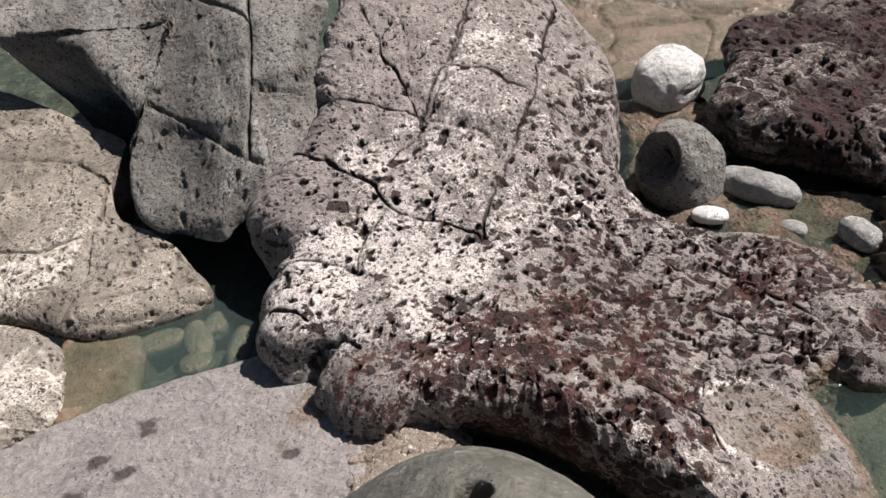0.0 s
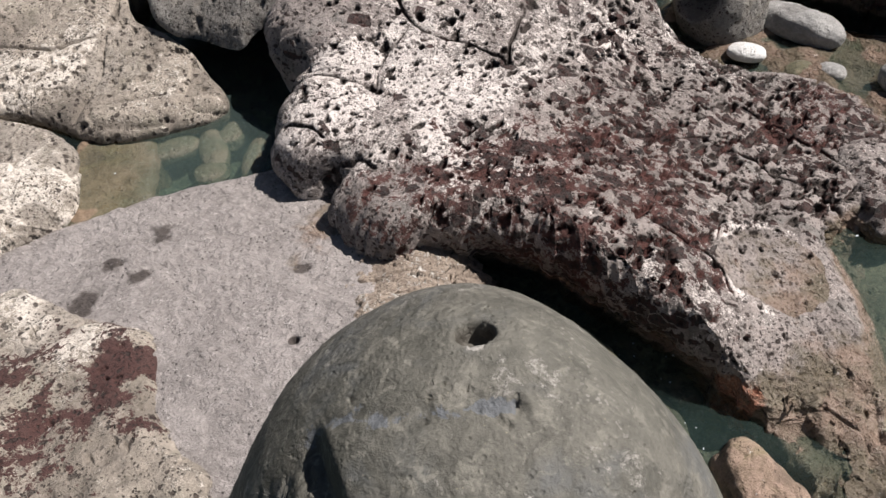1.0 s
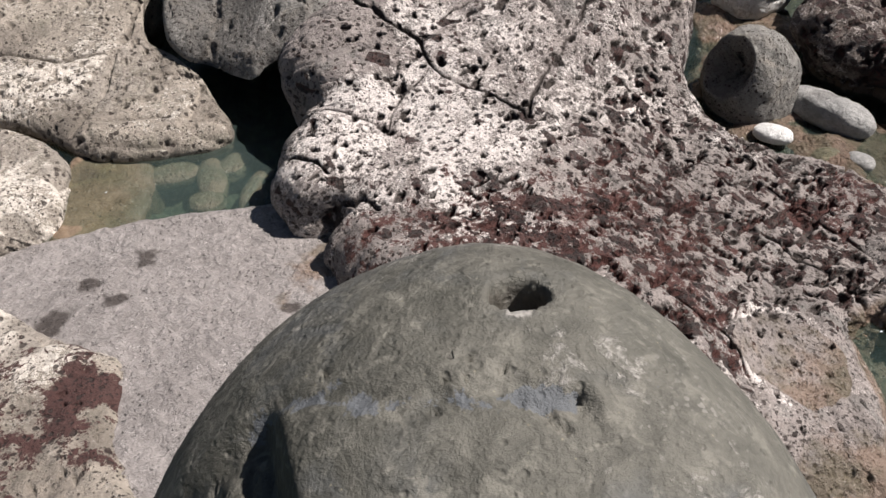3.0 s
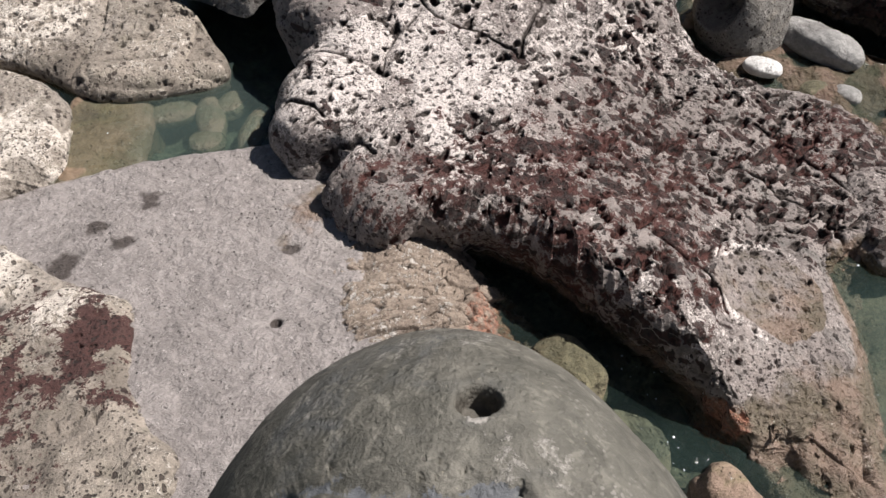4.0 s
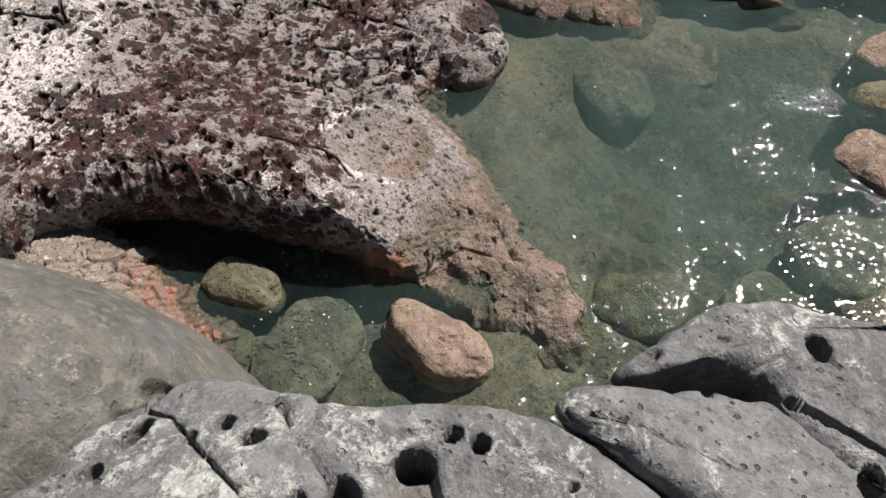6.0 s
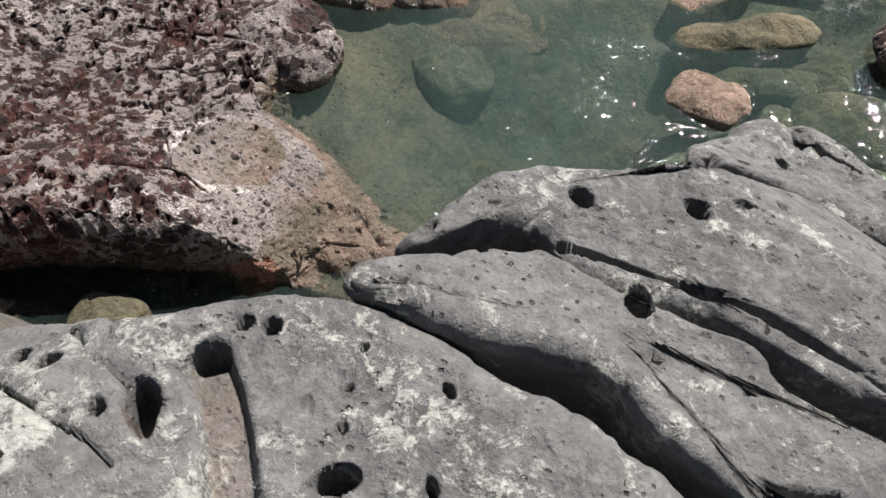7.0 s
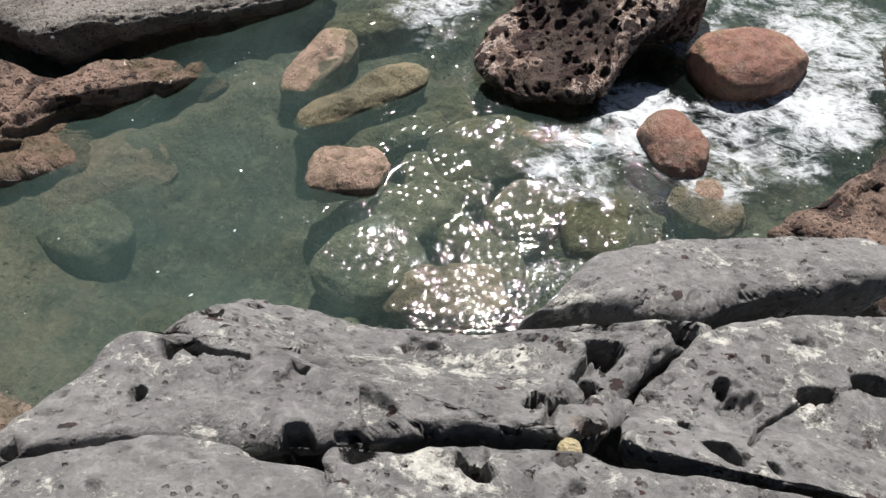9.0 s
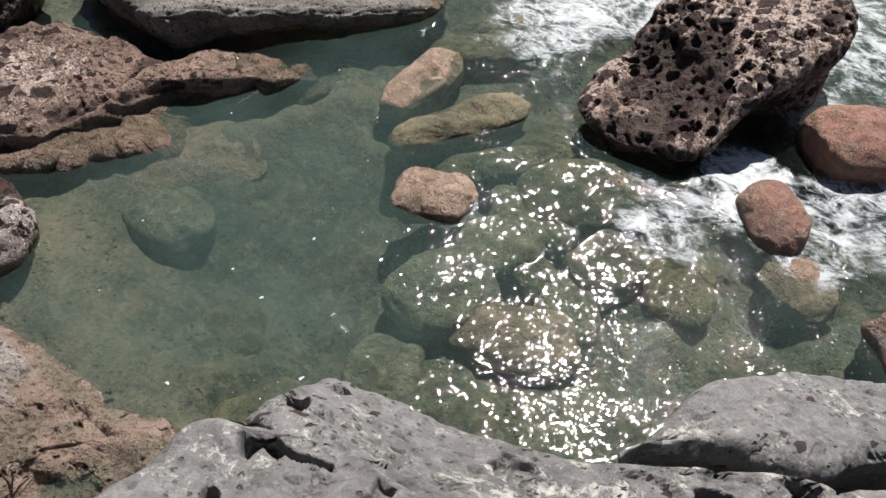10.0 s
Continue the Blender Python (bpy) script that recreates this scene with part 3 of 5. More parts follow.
MAIN_CRACKS = [
    [(-0.63, 10.51), (-0.09, 9.93), (0.31, 9.59), (0.42, 9.2), (0.9, 8.79), (1.47, 8.38), (1.79, 9.01), (2.24, 9.67), (2.79, 10.7), (3.38, 11.91), (4.0, 13.46)],
    [(-0.38, 11.1), (-0.25, 11.39), (0.43, 11.01), (1.15, 10.56), (1.14, 10.31), (1.71, 11.2), (2.3, 12.36), (2.6, 13.6)],
    [(0.41, 9.15), (0.08, 8.82), (-0.18, 8.39)], [(1.27, 10.53), (1.95, 10.2), (2.24, 9.81)], [(-1.04, 8.7), (-0.62, 8.54), (-0.21, 8.43)],
    [(-1.31, 8.17), (-0.92, 7.89), (-0.83, 7.7)], [(1.68, 11.43), (2.44, 11.1), (2.84, 10.71), (3.24, 10.64)],
    [(2.73, 7.25), (3.77, 7.41), (4.3, 6.96), (4.89, 6.38), (5.18, 5.86)],
    [(2.32, 12.61), (1.9, 11.64), (1.39, 10.91), (1.07, 10.19), (0.59, 9.84)], [(0.74, 12.69), (0.96, 11.58), (1.06, 10.9), (1.12, 10.62)],
    [(-0.82, 7.46), (-0.5, 7.32), (-0.28, 7.05)], [(2.6, 5.9), (3.1, 5.35), (3.3, 4.9)], [(4.5, 7.9), (5.0, 7.3), (5.5, 6.5)],
]


def honey(p):
    """How far the shore rock is eaten into a honeycomb: most towards the sea."""
    east = step(1.2, 3.2, p[:, 0] - 0.35 * (p[:, 1] - 8))
    south = step(8.0, 6.6, p[:, 1])
    h = 0.40 + 0.58 * np.maximum(east * step(11.5, 9.0, p[:, 1]), 0.55 * south)
    h = h + 0.6 * spot(p, 4.4, 10.8, 0.9) - 0.75 * step(10.0, 11.5, p[:, 1]) * (p[:, 0] < 3)
    h = h * (1 - 0.85 * spot(p, 4.0, 4.9, 0.95, 0.45)) * (1 - 0.6 * spot(p, 4.6, 3.6, 1.2, 0.5))
    h = h * (1 - 0.6 * spot(p, -0.45, 6.7, 0.6, 0.5)) * (1 - 0.9 * toe_of(p[:, 0], p[:, 1]))
    return np.clip(h + 0.15 * soft_noise(p, 0.9, 77), 0.04, 1)


def main_swell(p):
    """The broad lumps of the shore rock, without its hollows."""
    toe = toe_of(p[:, 0], p[:, 1])
    return 0.10 * rough(p, 1.4, 4, 3) + (0.13 * rough(p, 0.75, 4, 46) + 0.05 * facets(p, 0.4, 47)[0]) * toe + 0.035 * facets(p, 1.3, 42)[0] * step(7.6, 8.6, p[:, 1]) * step(3.6, 2.6, p[:, 0])


def main_relief(p, nm):
    h = honey(p)
    out = main_swell(p)
    crack = np.zeros(len(p))
    bent = p + np.stack([0.07 * rough(p, 0.45, 3, 45), 0.07 * rough(p, 0.45, 3, 48), 0 * p[:, 0]], -1)
    gape = 0.25 + 0.75 * step(-0.45, 0.35, soft_noise(p, 0.6, 44))
    for k, line in enumerate(MAIN_CRACKS):
        d = np.maximum(to_line(bent, line) + 0.012 * soft_noise(p, 0.1, 50 + k), 0)
        crack = np.maximum(crack, 0.03 * np.exp(-d / 0.07) + 0.12 * gape * np.exp(-((d / (0.008 + 0.010 * gape)) ** 2)))
    twist = np.stack([0.8 * p[:, 0] + 0.6 * p[:, 1], 1.7 * (-0.6 * p[:, 0] + 0.8 * p[:, 1]), 0.8 * p[:, 2]], -1)
    hollow = np.maximum(pits(twist, 0.23, 0.62 * h - 0.04, 0.13, 11, r=(0.24, 0.58)), pits(p, 0.12, 0.32 * h + 0.16, 0.10, 15, r=(0.2, 0.55)))
    worm = rough(twist * (1, 1.15, 1) + 3.3, 0.26, 3, 19, 0.55)
    hollow = np.maximum(hollow, 0.10 * step(0.48, 0.6, worm) * step(0.6, 0.95, h))
    hollow = np.maximum(hollow, pits(p, 0.065, 0.3 + 0.1 * h, 0.04, 23, r=(0.2, 0.5)))
    hollow = hollow * (0.35 + 0.65 * step(0.25, 0.7, nm[:, 2]))
    return out + 0.02 * rough(twist, 0.2, 2, 27) * step(0.3, 0.8, h) - 0.005 * np.abs(rough(p, 0.09, 2, 90)) - hollow, crack


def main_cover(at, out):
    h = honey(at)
    # depth of the hollows, for the shade painted in them and their algae
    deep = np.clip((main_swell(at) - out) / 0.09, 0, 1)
    p = strayed(at, 0.8, 0.38, 402)
    crust = 0.28 * spot(p, 0.9, 8.4, 1.9, 0.7) + 0.34 * spot(p, 2.9, 10.4, 1.9, 0.8) + 0.3 * spot(p, -0.2, 7.5, 1.3) + 0.46 + 0.14 * soft_noise(p, 0.8, 9)
    crust = crust + 0.30 * rough(p, 0.55, 3, 14) - 0.19
    crust = np.clip(crust, 0, 1.0) * (1 - 0.6 * spot(p, 0.3, 11.3, 1.2, 0.9) * step(-0.3, 0.3, rough(at, 0.5, 3, 460))) * (1 - 0.6 * spot(p, -0.4, 6.5, 0.6)) * (1 - 0.5 * spot(p, -0.7, 9.7, 0.7)) * step(0.08, 0.4, p[:, 2])
    crust = crust + 0.34 * spot(p, 3.3, 4.7, 1.1, 0.6)
    crust = crust * (1 - 0.22 * step(1.8, 3.6, p[:, 0] - 0.3 * (p[:, 1] - 8)) * step(11, 9, p[:, 1])) * (1 - 0.5 * deep)
    red = 0.9 * spot(p, 1.3, 6.6, 1.25, 0.6) + 0.6 * spot(p, 3.4, 7.6, 1.5, 0.7) + 0.75 * spot(p, 5.6, 7.5, 0.9, 0.5) + 0.45 * spot(p, 2.4, 5.6, 1.2, 0.6) + 0.95 * spot(p, -0.4, 6.5, 0.65) + 0.35 * spot(p, 2.9, 4.7, 0.7)
    red = np.clip(red, 0, 0.92) * (0.74 + 0.5 * deep) + 0.16 * deep * h + 0.2 * rough(p, 0.4, 3, 16) - 0.06
    ring = np.hypot(at[:, 0] - 3.85, 1.1 * (at[:, 1] - 5.3)) + 0.12 * rough(at, 0.45, 3, 12)
    crust = np.clip(crust + 0.55 * np.exp(-(((ring - 0.68) / 0.07) ** 2)) * step(4.3, 3.6, p[:, 0] - 0.5 * (p[:, 1] - 5.3)), 0, 1) * (1 - 0.9 * (ring < 0.62))
    red = red * (1 - 0.8 * (ring < 0.66))
    toe = toe_of(p[:, 0], p[:, 1])
    wet = np.clip(1.1 * step(0.45, 0.05, p[:, 2]) + 0.55 * (ring < 0.62) + 0.42 * spot(p, 4.5, 3.8, 1.3, 0.5) + 0.6 * toe, 0, 1)
    rust = 0.62 * spot(p, 3.15, 3.95, 0.4) * step(0.75, 0.3, p[:, 2]) + 0.34 * spot(p, 4.1, 2.8, 0.5) + 0.3 * spot(p, 4.5, 5.9, 0.4)
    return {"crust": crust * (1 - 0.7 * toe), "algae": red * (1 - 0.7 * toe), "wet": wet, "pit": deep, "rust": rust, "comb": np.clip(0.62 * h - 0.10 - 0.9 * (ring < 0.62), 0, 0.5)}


form = rock_form(MAIN, (1.9, 8.2), main_top, -0.9, 620, edge=lambda x, y: 0.75 - 0.35 * step(7.4, 6.6, y) * step(4.6, 3.8, x) - 0.35 * step(0.4, -0.4, x) * step(8.8, 8.2, y) * step(6.6, 7.4, y), drop=lambda x, y: 0.55 - 0.33 * toe_of(x, y), under=lambda x, y: 0.48 * (1 - toe_of(x, y)), flat=0.87, turn=0.965, wobble=0.05)
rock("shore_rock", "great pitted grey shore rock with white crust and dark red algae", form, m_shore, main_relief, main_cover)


TOE = [(2.85, 4.35), (3.05, 3.95), (3.3, 3.45), (3.5, 2.95), (3.65, 2.45), (4.0, 2.0), (4.45, 2.2), (4.62, 2.75), (4.75, 3.3), (4.95, 3.9), (5.1, 4.5), (4.6, 5.0), (3.6, 5.0)]
form = rock_form(TOE, (3.95, 3.6), lambda x, y: main_top(x, y) - 0.04, -0.8, 190, edge=0.42, drop=0.3, flat=0.74, turn=0.9, wobble=0.06)
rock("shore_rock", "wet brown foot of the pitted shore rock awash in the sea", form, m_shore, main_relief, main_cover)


# ---- blocks behind it, cut by straight joints ----
def back_relief(p, nm):
    lines = [[(-0.9, 14.2), (-0.94, 13.52), (-0.98, 12.81), (-1.09, 11.85), (-1.29, 10.65)], [(-2.9, 12.9), (-2.69, 12.74), (-1.84, 11.55), (-1.33, 10.7), (-1.1, 10.45)], [(-1.08, 11.87), (-0.4, 11.56)], [(-1.87, 14.41), (-1.5, 13.83), (-0.98, 13.05)]]
    crack = np.zeros(len(p))
    for k, line in enumerate(lines):
        d = np.maximum(to_line(p, line) + 0.015 * soft_noise(p, 0.1, 60 + k), 0)
        crack = np.maximum(crack, 0.025 * np.exp(-d / 0.05) + 0.14 * np.exp(-((d / 0.017) ** 2)))
    seam = 0.5 * spot(p, -1.0, 10.9, 0.45)
    hollow = np.maximum(pits(p, 0.085, 0.5 + 0 * p[:, 0], 0.045, 61, r=(0.2, 0.42)), pits(p, 0.17, 0.14 + seam, 0.09, 66))
    hollow = np.maximum(hollow, pits(p, 0.055, 0.45 + 0 * p[:, 0], 0.022, 64, r=(0.2, 0.42)))
    return 0.09 * rough(p, 1.2, 4, 8) - hollow, crack


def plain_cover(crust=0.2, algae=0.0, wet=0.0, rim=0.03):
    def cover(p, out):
        # low parts get the dark colour that paints shade into hollows
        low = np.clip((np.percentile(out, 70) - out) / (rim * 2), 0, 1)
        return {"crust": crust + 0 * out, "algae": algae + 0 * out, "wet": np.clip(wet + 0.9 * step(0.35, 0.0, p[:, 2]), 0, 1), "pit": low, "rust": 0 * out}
    return cover


def back_top(x, y):
    tilt = 0.10 * step(0.0, 0.25, (x + 2.0) * 0.64 + (y - 11.6) * 0.77) * step(-0.9, -1.2, x)
    return main_top(x, y) - 0.03 - 1.0 * step(-0.7, -3.0, x) + tilt - 0.12 * step(-1.1, -1.0, x) * step(11.9, 11.8, y)


BACK = [(-1.6, 9.95), (-1.85, 9.92), (-2.34, 10.36), (-2.8, 10.75), (-3.12, 11.25), (-3.17, 11.96), (-2.95, 12.6), (-3.05, 12.9), (-3.34, 13.48), (-3.7, 14.05), (-3.96, 14.4), (-4.61, 14.75), (-5.3, 15.0), (-5.6, 16.3), (-1, 16.6), (0.9, 15.4), (0.5, 14), (0.05, 12.4), (-0.2, 11.38), (-0.7, 10.5), (-1.12, 10.0)]
form = rock_form(BACK, (-2.2, 14.4), back_top, -0.6, 280, edge=0.3, drop=0.22, under=1.7, flat=0.86, turn=0.95, hollowed=True)
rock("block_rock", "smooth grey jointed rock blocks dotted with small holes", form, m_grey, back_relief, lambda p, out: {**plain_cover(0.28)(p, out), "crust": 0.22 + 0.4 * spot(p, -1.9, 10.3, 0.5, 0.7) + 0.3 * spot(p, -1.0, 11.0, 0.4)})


# ---- tan rock beyond the tide pool ----
def left_relief(p, nm):
    lines = [[(-5.42, 13.27), (-4.66, 13.05), (-4.11, 12.82), (-3.64, 12.2)], [(-3.64, 12.2), (-3.7, 11.44), (-3.85, 11.1), (-3.89, 10.32), (-4.2, 9.5)], [(-5.6, 11.2), (-4.6, 10.9), (-3.85, 11.1)]]
    crack = np.zeros(len(p))
    for k, line in enumerate(lines):
        d = np.maximum(to_line(p, line) + 0.02 * soft_noise(p, 0.1, 70 + k), 0)
        crack = np.maximum(crack, 0.03 * np.exp(-d / 0.08) + 0.08 * np.exp(-((d / 0.022) ** 2)))
    band = 0.55 * np.exp(-((p[:, 1] - 10.4 - 0.2 * soft_noise(p, 0.7, 4)) / 0.5) ** 2)
    high, seam = facets(p, 1.4, 79)
    crack = np.maximum(crack, 0.02 * seam)
    return 0.05 * rough(p, 1.1, 4, 18) + 0.03 * high - np.maximum(pits(p, 0.16, 0.25 + 1.3 * band, 0.09, 71), pits(p, 0.09, 0.2 + 0.4 * band, 0.045, 75)), crack


LEFT = [(-2.24, 9.97), (-2.15, 9.5), (-2.85, 9.24), (-3.6, 9.2), (-4.05, 9.3), (-5.07, 9.95), (-6.6, 10.6), (-7.5, 13), (-6.6, 15.6), (-5.2, 15.0), (-4.31, 14.07), (-3.34, 13.24), (-3.6, 12.19), (-3.4, 11.36), (-2.88, 10.85)]
form = rock_form(LEFT, (-4.3, 11.6), lambda x, y: 0.5 + 0.12 * np.maximum(0, y - 10), -0.5, 240, edge=lambda x, y: 0.12 + 0.26 * step(10.6, 9.9, y), drop=lambda x, y: 0.1 + 0.2 * step(10.6, 9.9, y), under=0.15, flat=0.8, turn=0.92)
rock("tan_rock", "tan weathered rock with patches of deep pits above the tide pool", form, m_tan, left_relief, lambda p, out: {**plain_cover(0.42)(p, out), "crust": 0.36 + 0.5 * np.exp(-((p[:, 1] - 10.5 - 0.25 * (p[:, 0] + 4.5)) / 0.6) ** 2) * step(-3.0, -3.6, p[:, 0]) + 0.2 * soft_noise(p, 0.6, 6)})

WHITE = [(-7.5, 11.2), (-5.1, 9.85), (-4.25, 9.25), (-4.1, 8.6), (-4.15, 7.95), (-4.8, 7.5), (-6.5, 7.3), (-8, 9)]
form = rock_form(WHITE, (-5.7, 8.7), lambda x, y: 0.42 + 0.02 * (y - 8), -0.5, 170, edge=0.3, drop=0.2, flat=0.75, turn=0.9)
rock("crusted_rock", "low rock thick with pale barnacle crust beside the tide pool", form, m_tan, lambda p, nm: (0.05 * rough(p, 0.7, 5, 28) + 0.035 * facets(p, 0.6, 29)[0] - pits(p, 0.11, 0.25 + 0 * p[:, 0], 0.05, 81), 0 * p[:, 0]), plain_cover(0.75))


# ---- pale slab ----
def slab_top(x, y):
    return 0.32 + 0.17 * np.clip(7.6 - y, 0, 4) + 0.05 * (x + 2)


def slab_relief(p, nm):
    turned = np.stack([0.8 * p[:, 0] - 0.6 * p[:, 1], 0.6 * p[:, 0] + 0.8 * p[:, 1], p[:, 2]], -1)
    flakes = 0.010 * np.abs(rough(turned * (0.45, 1.5, 1), 0.3, 4, 38)) + 0.030 * strata(p, 60, 0.42, 39) * step(-0.3, 0.4, soft_noise(p, 0.7, 37)) + 0.014 * strata(p, 35, 0.16, 43) * step(-0.2, 0.4, soft_noise(p, 0.5, 41))
    hole = 0.09 * spot(p, -1.37, 5.17, 0.055, 0.4) + 0.08 * spot(p, -0.47, 5.43, 0.05, 0.4)
    return 0.06 * rough(p, 1.5, 3, 35) + flakes + 0.006 * rough(p, 0.06, 2, 36), hole


def slab_cover(p, out):
    dark = 0
    for x, y, r in ((-3.45, 6.85, 0.13), (-3.17, 6.62, 0.12), (-2.9, 7.2, 0.14), (-1.25, 6.25, 0.12), (-3.7, 6.35, 0.2)):
        dark = np.maximum(dark, spot(strayed(p, 0.16, 0.10, 412), x, y, r, 0.9))
    hole = np.maximum(spot(p, -1.37, 5.17, 0.06, 0.4), spot(p, -0.47, 5.43, 0.055, 0.4))
    # the two holes get painted shade; the spots borrow the same dark colour
    return {"crust": 0.35 + 0 * out, "algae": 0 * out, "wet": 0.7 * step(0.3, 0.15, p[:, 2]) + 0.75 * spot(strayed(p, 0.3, 0.2, 414), -0.95, 6.9, 0.4, 0.7) + 0.5 * spot(strayed(p, 0.3, 0.2, 414), -1.25, 6.3, 0.25, 0.7), "pit": np.maximum(0.75 * dark, hole), "rust": 0.25 * spot(p, -2.6, 5.0, 0.5)}


SLAB = [(-1.35, 8.1), (-2.2, 8.12), (-3.2, 8.0), (-4.1, 7.85), (-5.2, 7.5), (-6.0, 6), (-5, 4), (-3, 2.2), (-1, 2.2), (0.1, 3.2), (0.0, 4.6), (-0.25, 5.2), (-0.4, 5.7), (-0.35, 6.3), (-0.5, 6.85), (-0.8, 7.4), (-1.15, 7.75)]
form = rock_form(SLAB, (-2.0, 5.6), slab_top, -0.6, 260, edge=0.22, drop=0.16, under=0.0, flat=0.84, turn=0.93)
rock("pale_slab", "pale grey flat rock slab with fine flaking and dark spots", form, m_slab, slab_relief, slab_cover)


def patchy_cover(p, out):
    p = strayed(p, 0.5, 0.3, 452)
    red = 0.7 * spot(p, -3.4, 5.2, 0.8, 0.6) + 0.6 * spot(p, -2.85, 4.7, 0.5) + 0.6 * spot(p, -4.2, 4.4, 0.9)
    # pit: shade coloured into the sunken places, deeper is darker
    return {"crust": 0.55 * spot(p, -3.8, 6.2, 0.9, 0.6) + 0.4, "algae": np.clip(1.05 * red + 0.08, 0, 0.8) + 0.5 * rough(p, 0.4, 3, 49), "wet": 0 * out, "pit": np.clip(-out / 0.12, 0, 1), "rust": 0.3 * np.exp(-((np.hypot(p[:, 0] + 2.85, p[:, 1] - 5.2) - 0.1) / 0.25) ** 2)}


PATCHY = [(-4.75, 6.75), (-4.26, 6.6), (-3.79, 6.3), (-3.32, 5.95), (-2.92, 5.68), (-2.8, 5.3), (-2.73, 4.88), (-2.5, 4.2), (-2.2, 3.4), (-3.2, 2.4), (-5.2, 3), (-6.2, 5)]
form = rock_form(PATCHY, (-3.9, 4.8), lambda x, y: slab_top(x, y) + 0.16, -0.3, 200, edge=0.35, drop=0.22, flat=0.75, turn=0.9)
rock("patchy_rock", "low rock patched with dark red algae and white crust", form, m_tan, lambda p, nm: (0.10 * rough(p, 0.9, 5, 48) - pits(p, 0.12, 0.3 + 0 * p[:, 0], 0.07, 85), 0 * p[:, 0]), patchy_cover)


# ---- flaky brown ledge at the head of the gully ----
def flakes_of(p):
    q = np.stack([0.42 * (p[:, 0] + 0.25 * p[:, 1]), 1.9 * (p[:, 1] - 0.25 * p[:, 0]), p[:, 2]], -1)
    return facets(q, 0.30, 59), facets(q * 1.3, 0.13, 62)


def flaky_relief(p, nm):
    (high, seam), (small, chink) = flakes_of(p)
    return 0.05 * rough(p, 0.5, 4, 58) + 0.045 * high + 0.014 * small - pits(p, 0.09, 0.15 + 0 * p[:, 0], 0.04, 55), 0.06 * seam + 0.02 * chink


def flaky_cover(p, out):
    (high, seam), (small, chink) = flakes_of(p)
    rust = 0.58 * step(0.15, 0.75, p[:, 0]) * step(6.1, 5.6, p[:, 1]) * step(1.5, 1.05, p[:, 0])
    # pit: shadow lines of the folds, painted dark along seams and chinks
    return {"crust": 0.5 - 0.3 * step(0.2, 0.8, p[:, 0]), "algae": 0.25 * step(0.2, -0.3, p[:, 0] + 0.3 * soft_noise(p, 0.3, 4)), "wet": 0.75 * step(0.25, 0.0, p[:, 2]), "pit": np.clip(0.55 * seam * step(-0.4, 0.3, soft_noise(p, 0.3, 8)) + 0.2 * chink, 0, 1), "rust": rust}


FLAKY = [(-0.75, 6.1), (-0.2, 6.45), (0.35, 6.5), (0.9, 6.15), (1.35, 5.6), (1.45, 5.0), (1.2, 4.3), (0.5, 4.0), (-0.3, 4.4), (-0.7, 5.2)]
form = rock_form(FLAKY, (0.3, 5.3), lambda x, y: (slab_top(x, y) + 0.035) * (1 - step(-0.2, 1.3, x)) - 0.12 * step(0.5, 1.4, x), -0.6, 230, edge=0.2, drop=0.1, flat=0.8, turn=0.92)
rock("flaky_ledge", "brown flaking rock ledge with rusty orange stain by the water", form, m_flaky, flaky_relief, flaky_cover)

# ---- tide pool ----
pool_x, pool_y = np.meshgrid(np.linspace(-4.6, -1.0, 90), np.linspace(7.6, 11.5, 90), indexing="ij")
P = np.stack([pool_x.ravel(), pool_y.ravel(), 0.17 + 0.002 * rough(np.stack([pool_x.ravel(), pool_y.ravel(), 0 * pool_x.ravel()], -1), 0.4, 2, 3)], -1)
tide = new("water", grid_mesh("tide_pool", P, 90, 90, {"depth": 0.05 + 0.17 * step(-3.6, -2.9, P[:, 0]), "foam": 0.0, "chop": 0.04}, m_tide))
tagged(tide, "still green water of a tide pool between rocks", "water", kind="structure")
for x, y, z, rx, ry, rz, turn, seed in ((-3.0, 9.15, -0.05, 0.42, 0.2, 0.14, 10, 1), (-2.42, 9.0, -0.06, 0.2, 0.42, 0.15, 8, 2), (-1.85, 8.75, -0.05, 0.17, 0.45, 0.15, -18, 3), (-2.45, 8.6, -0.06, 0.26, 0.22, 0.12, 20, 4), (-2.15, 9.3, -0.08, 0.3, 0.2, 0.13, 50, 5)):
    stone("pool_stone", "smooth grey-green stone lying under the tide pool", stone_form(x, y, z, rx, ry, rz, turn, 50, 2.3, 0.1, seed), m_pool, None, plain_cover(0.0), "stones in the tide pool")
POOLSTEP = [(-4.2, 9.4), (-3.3, 9.4), (-3.1, 9.0), (-3.15, 8.3), (-3.4, 7.9), (-4.3, 7.9)]
form = rock_form(POOLSTEP, (-3.7, 8.6), lambda x, y: 0.15 - 0.05 * (x + 3.7), -0.5, 90, edge=0.15, drop=0.15)
rock("pool_step", "brown rock step just under the tide pool water", form, m_step, lambda p, nm: (0.03 * rough(p, 0.5, 4, 98), 0 * p[:, 0]), plain_cover(0.1))


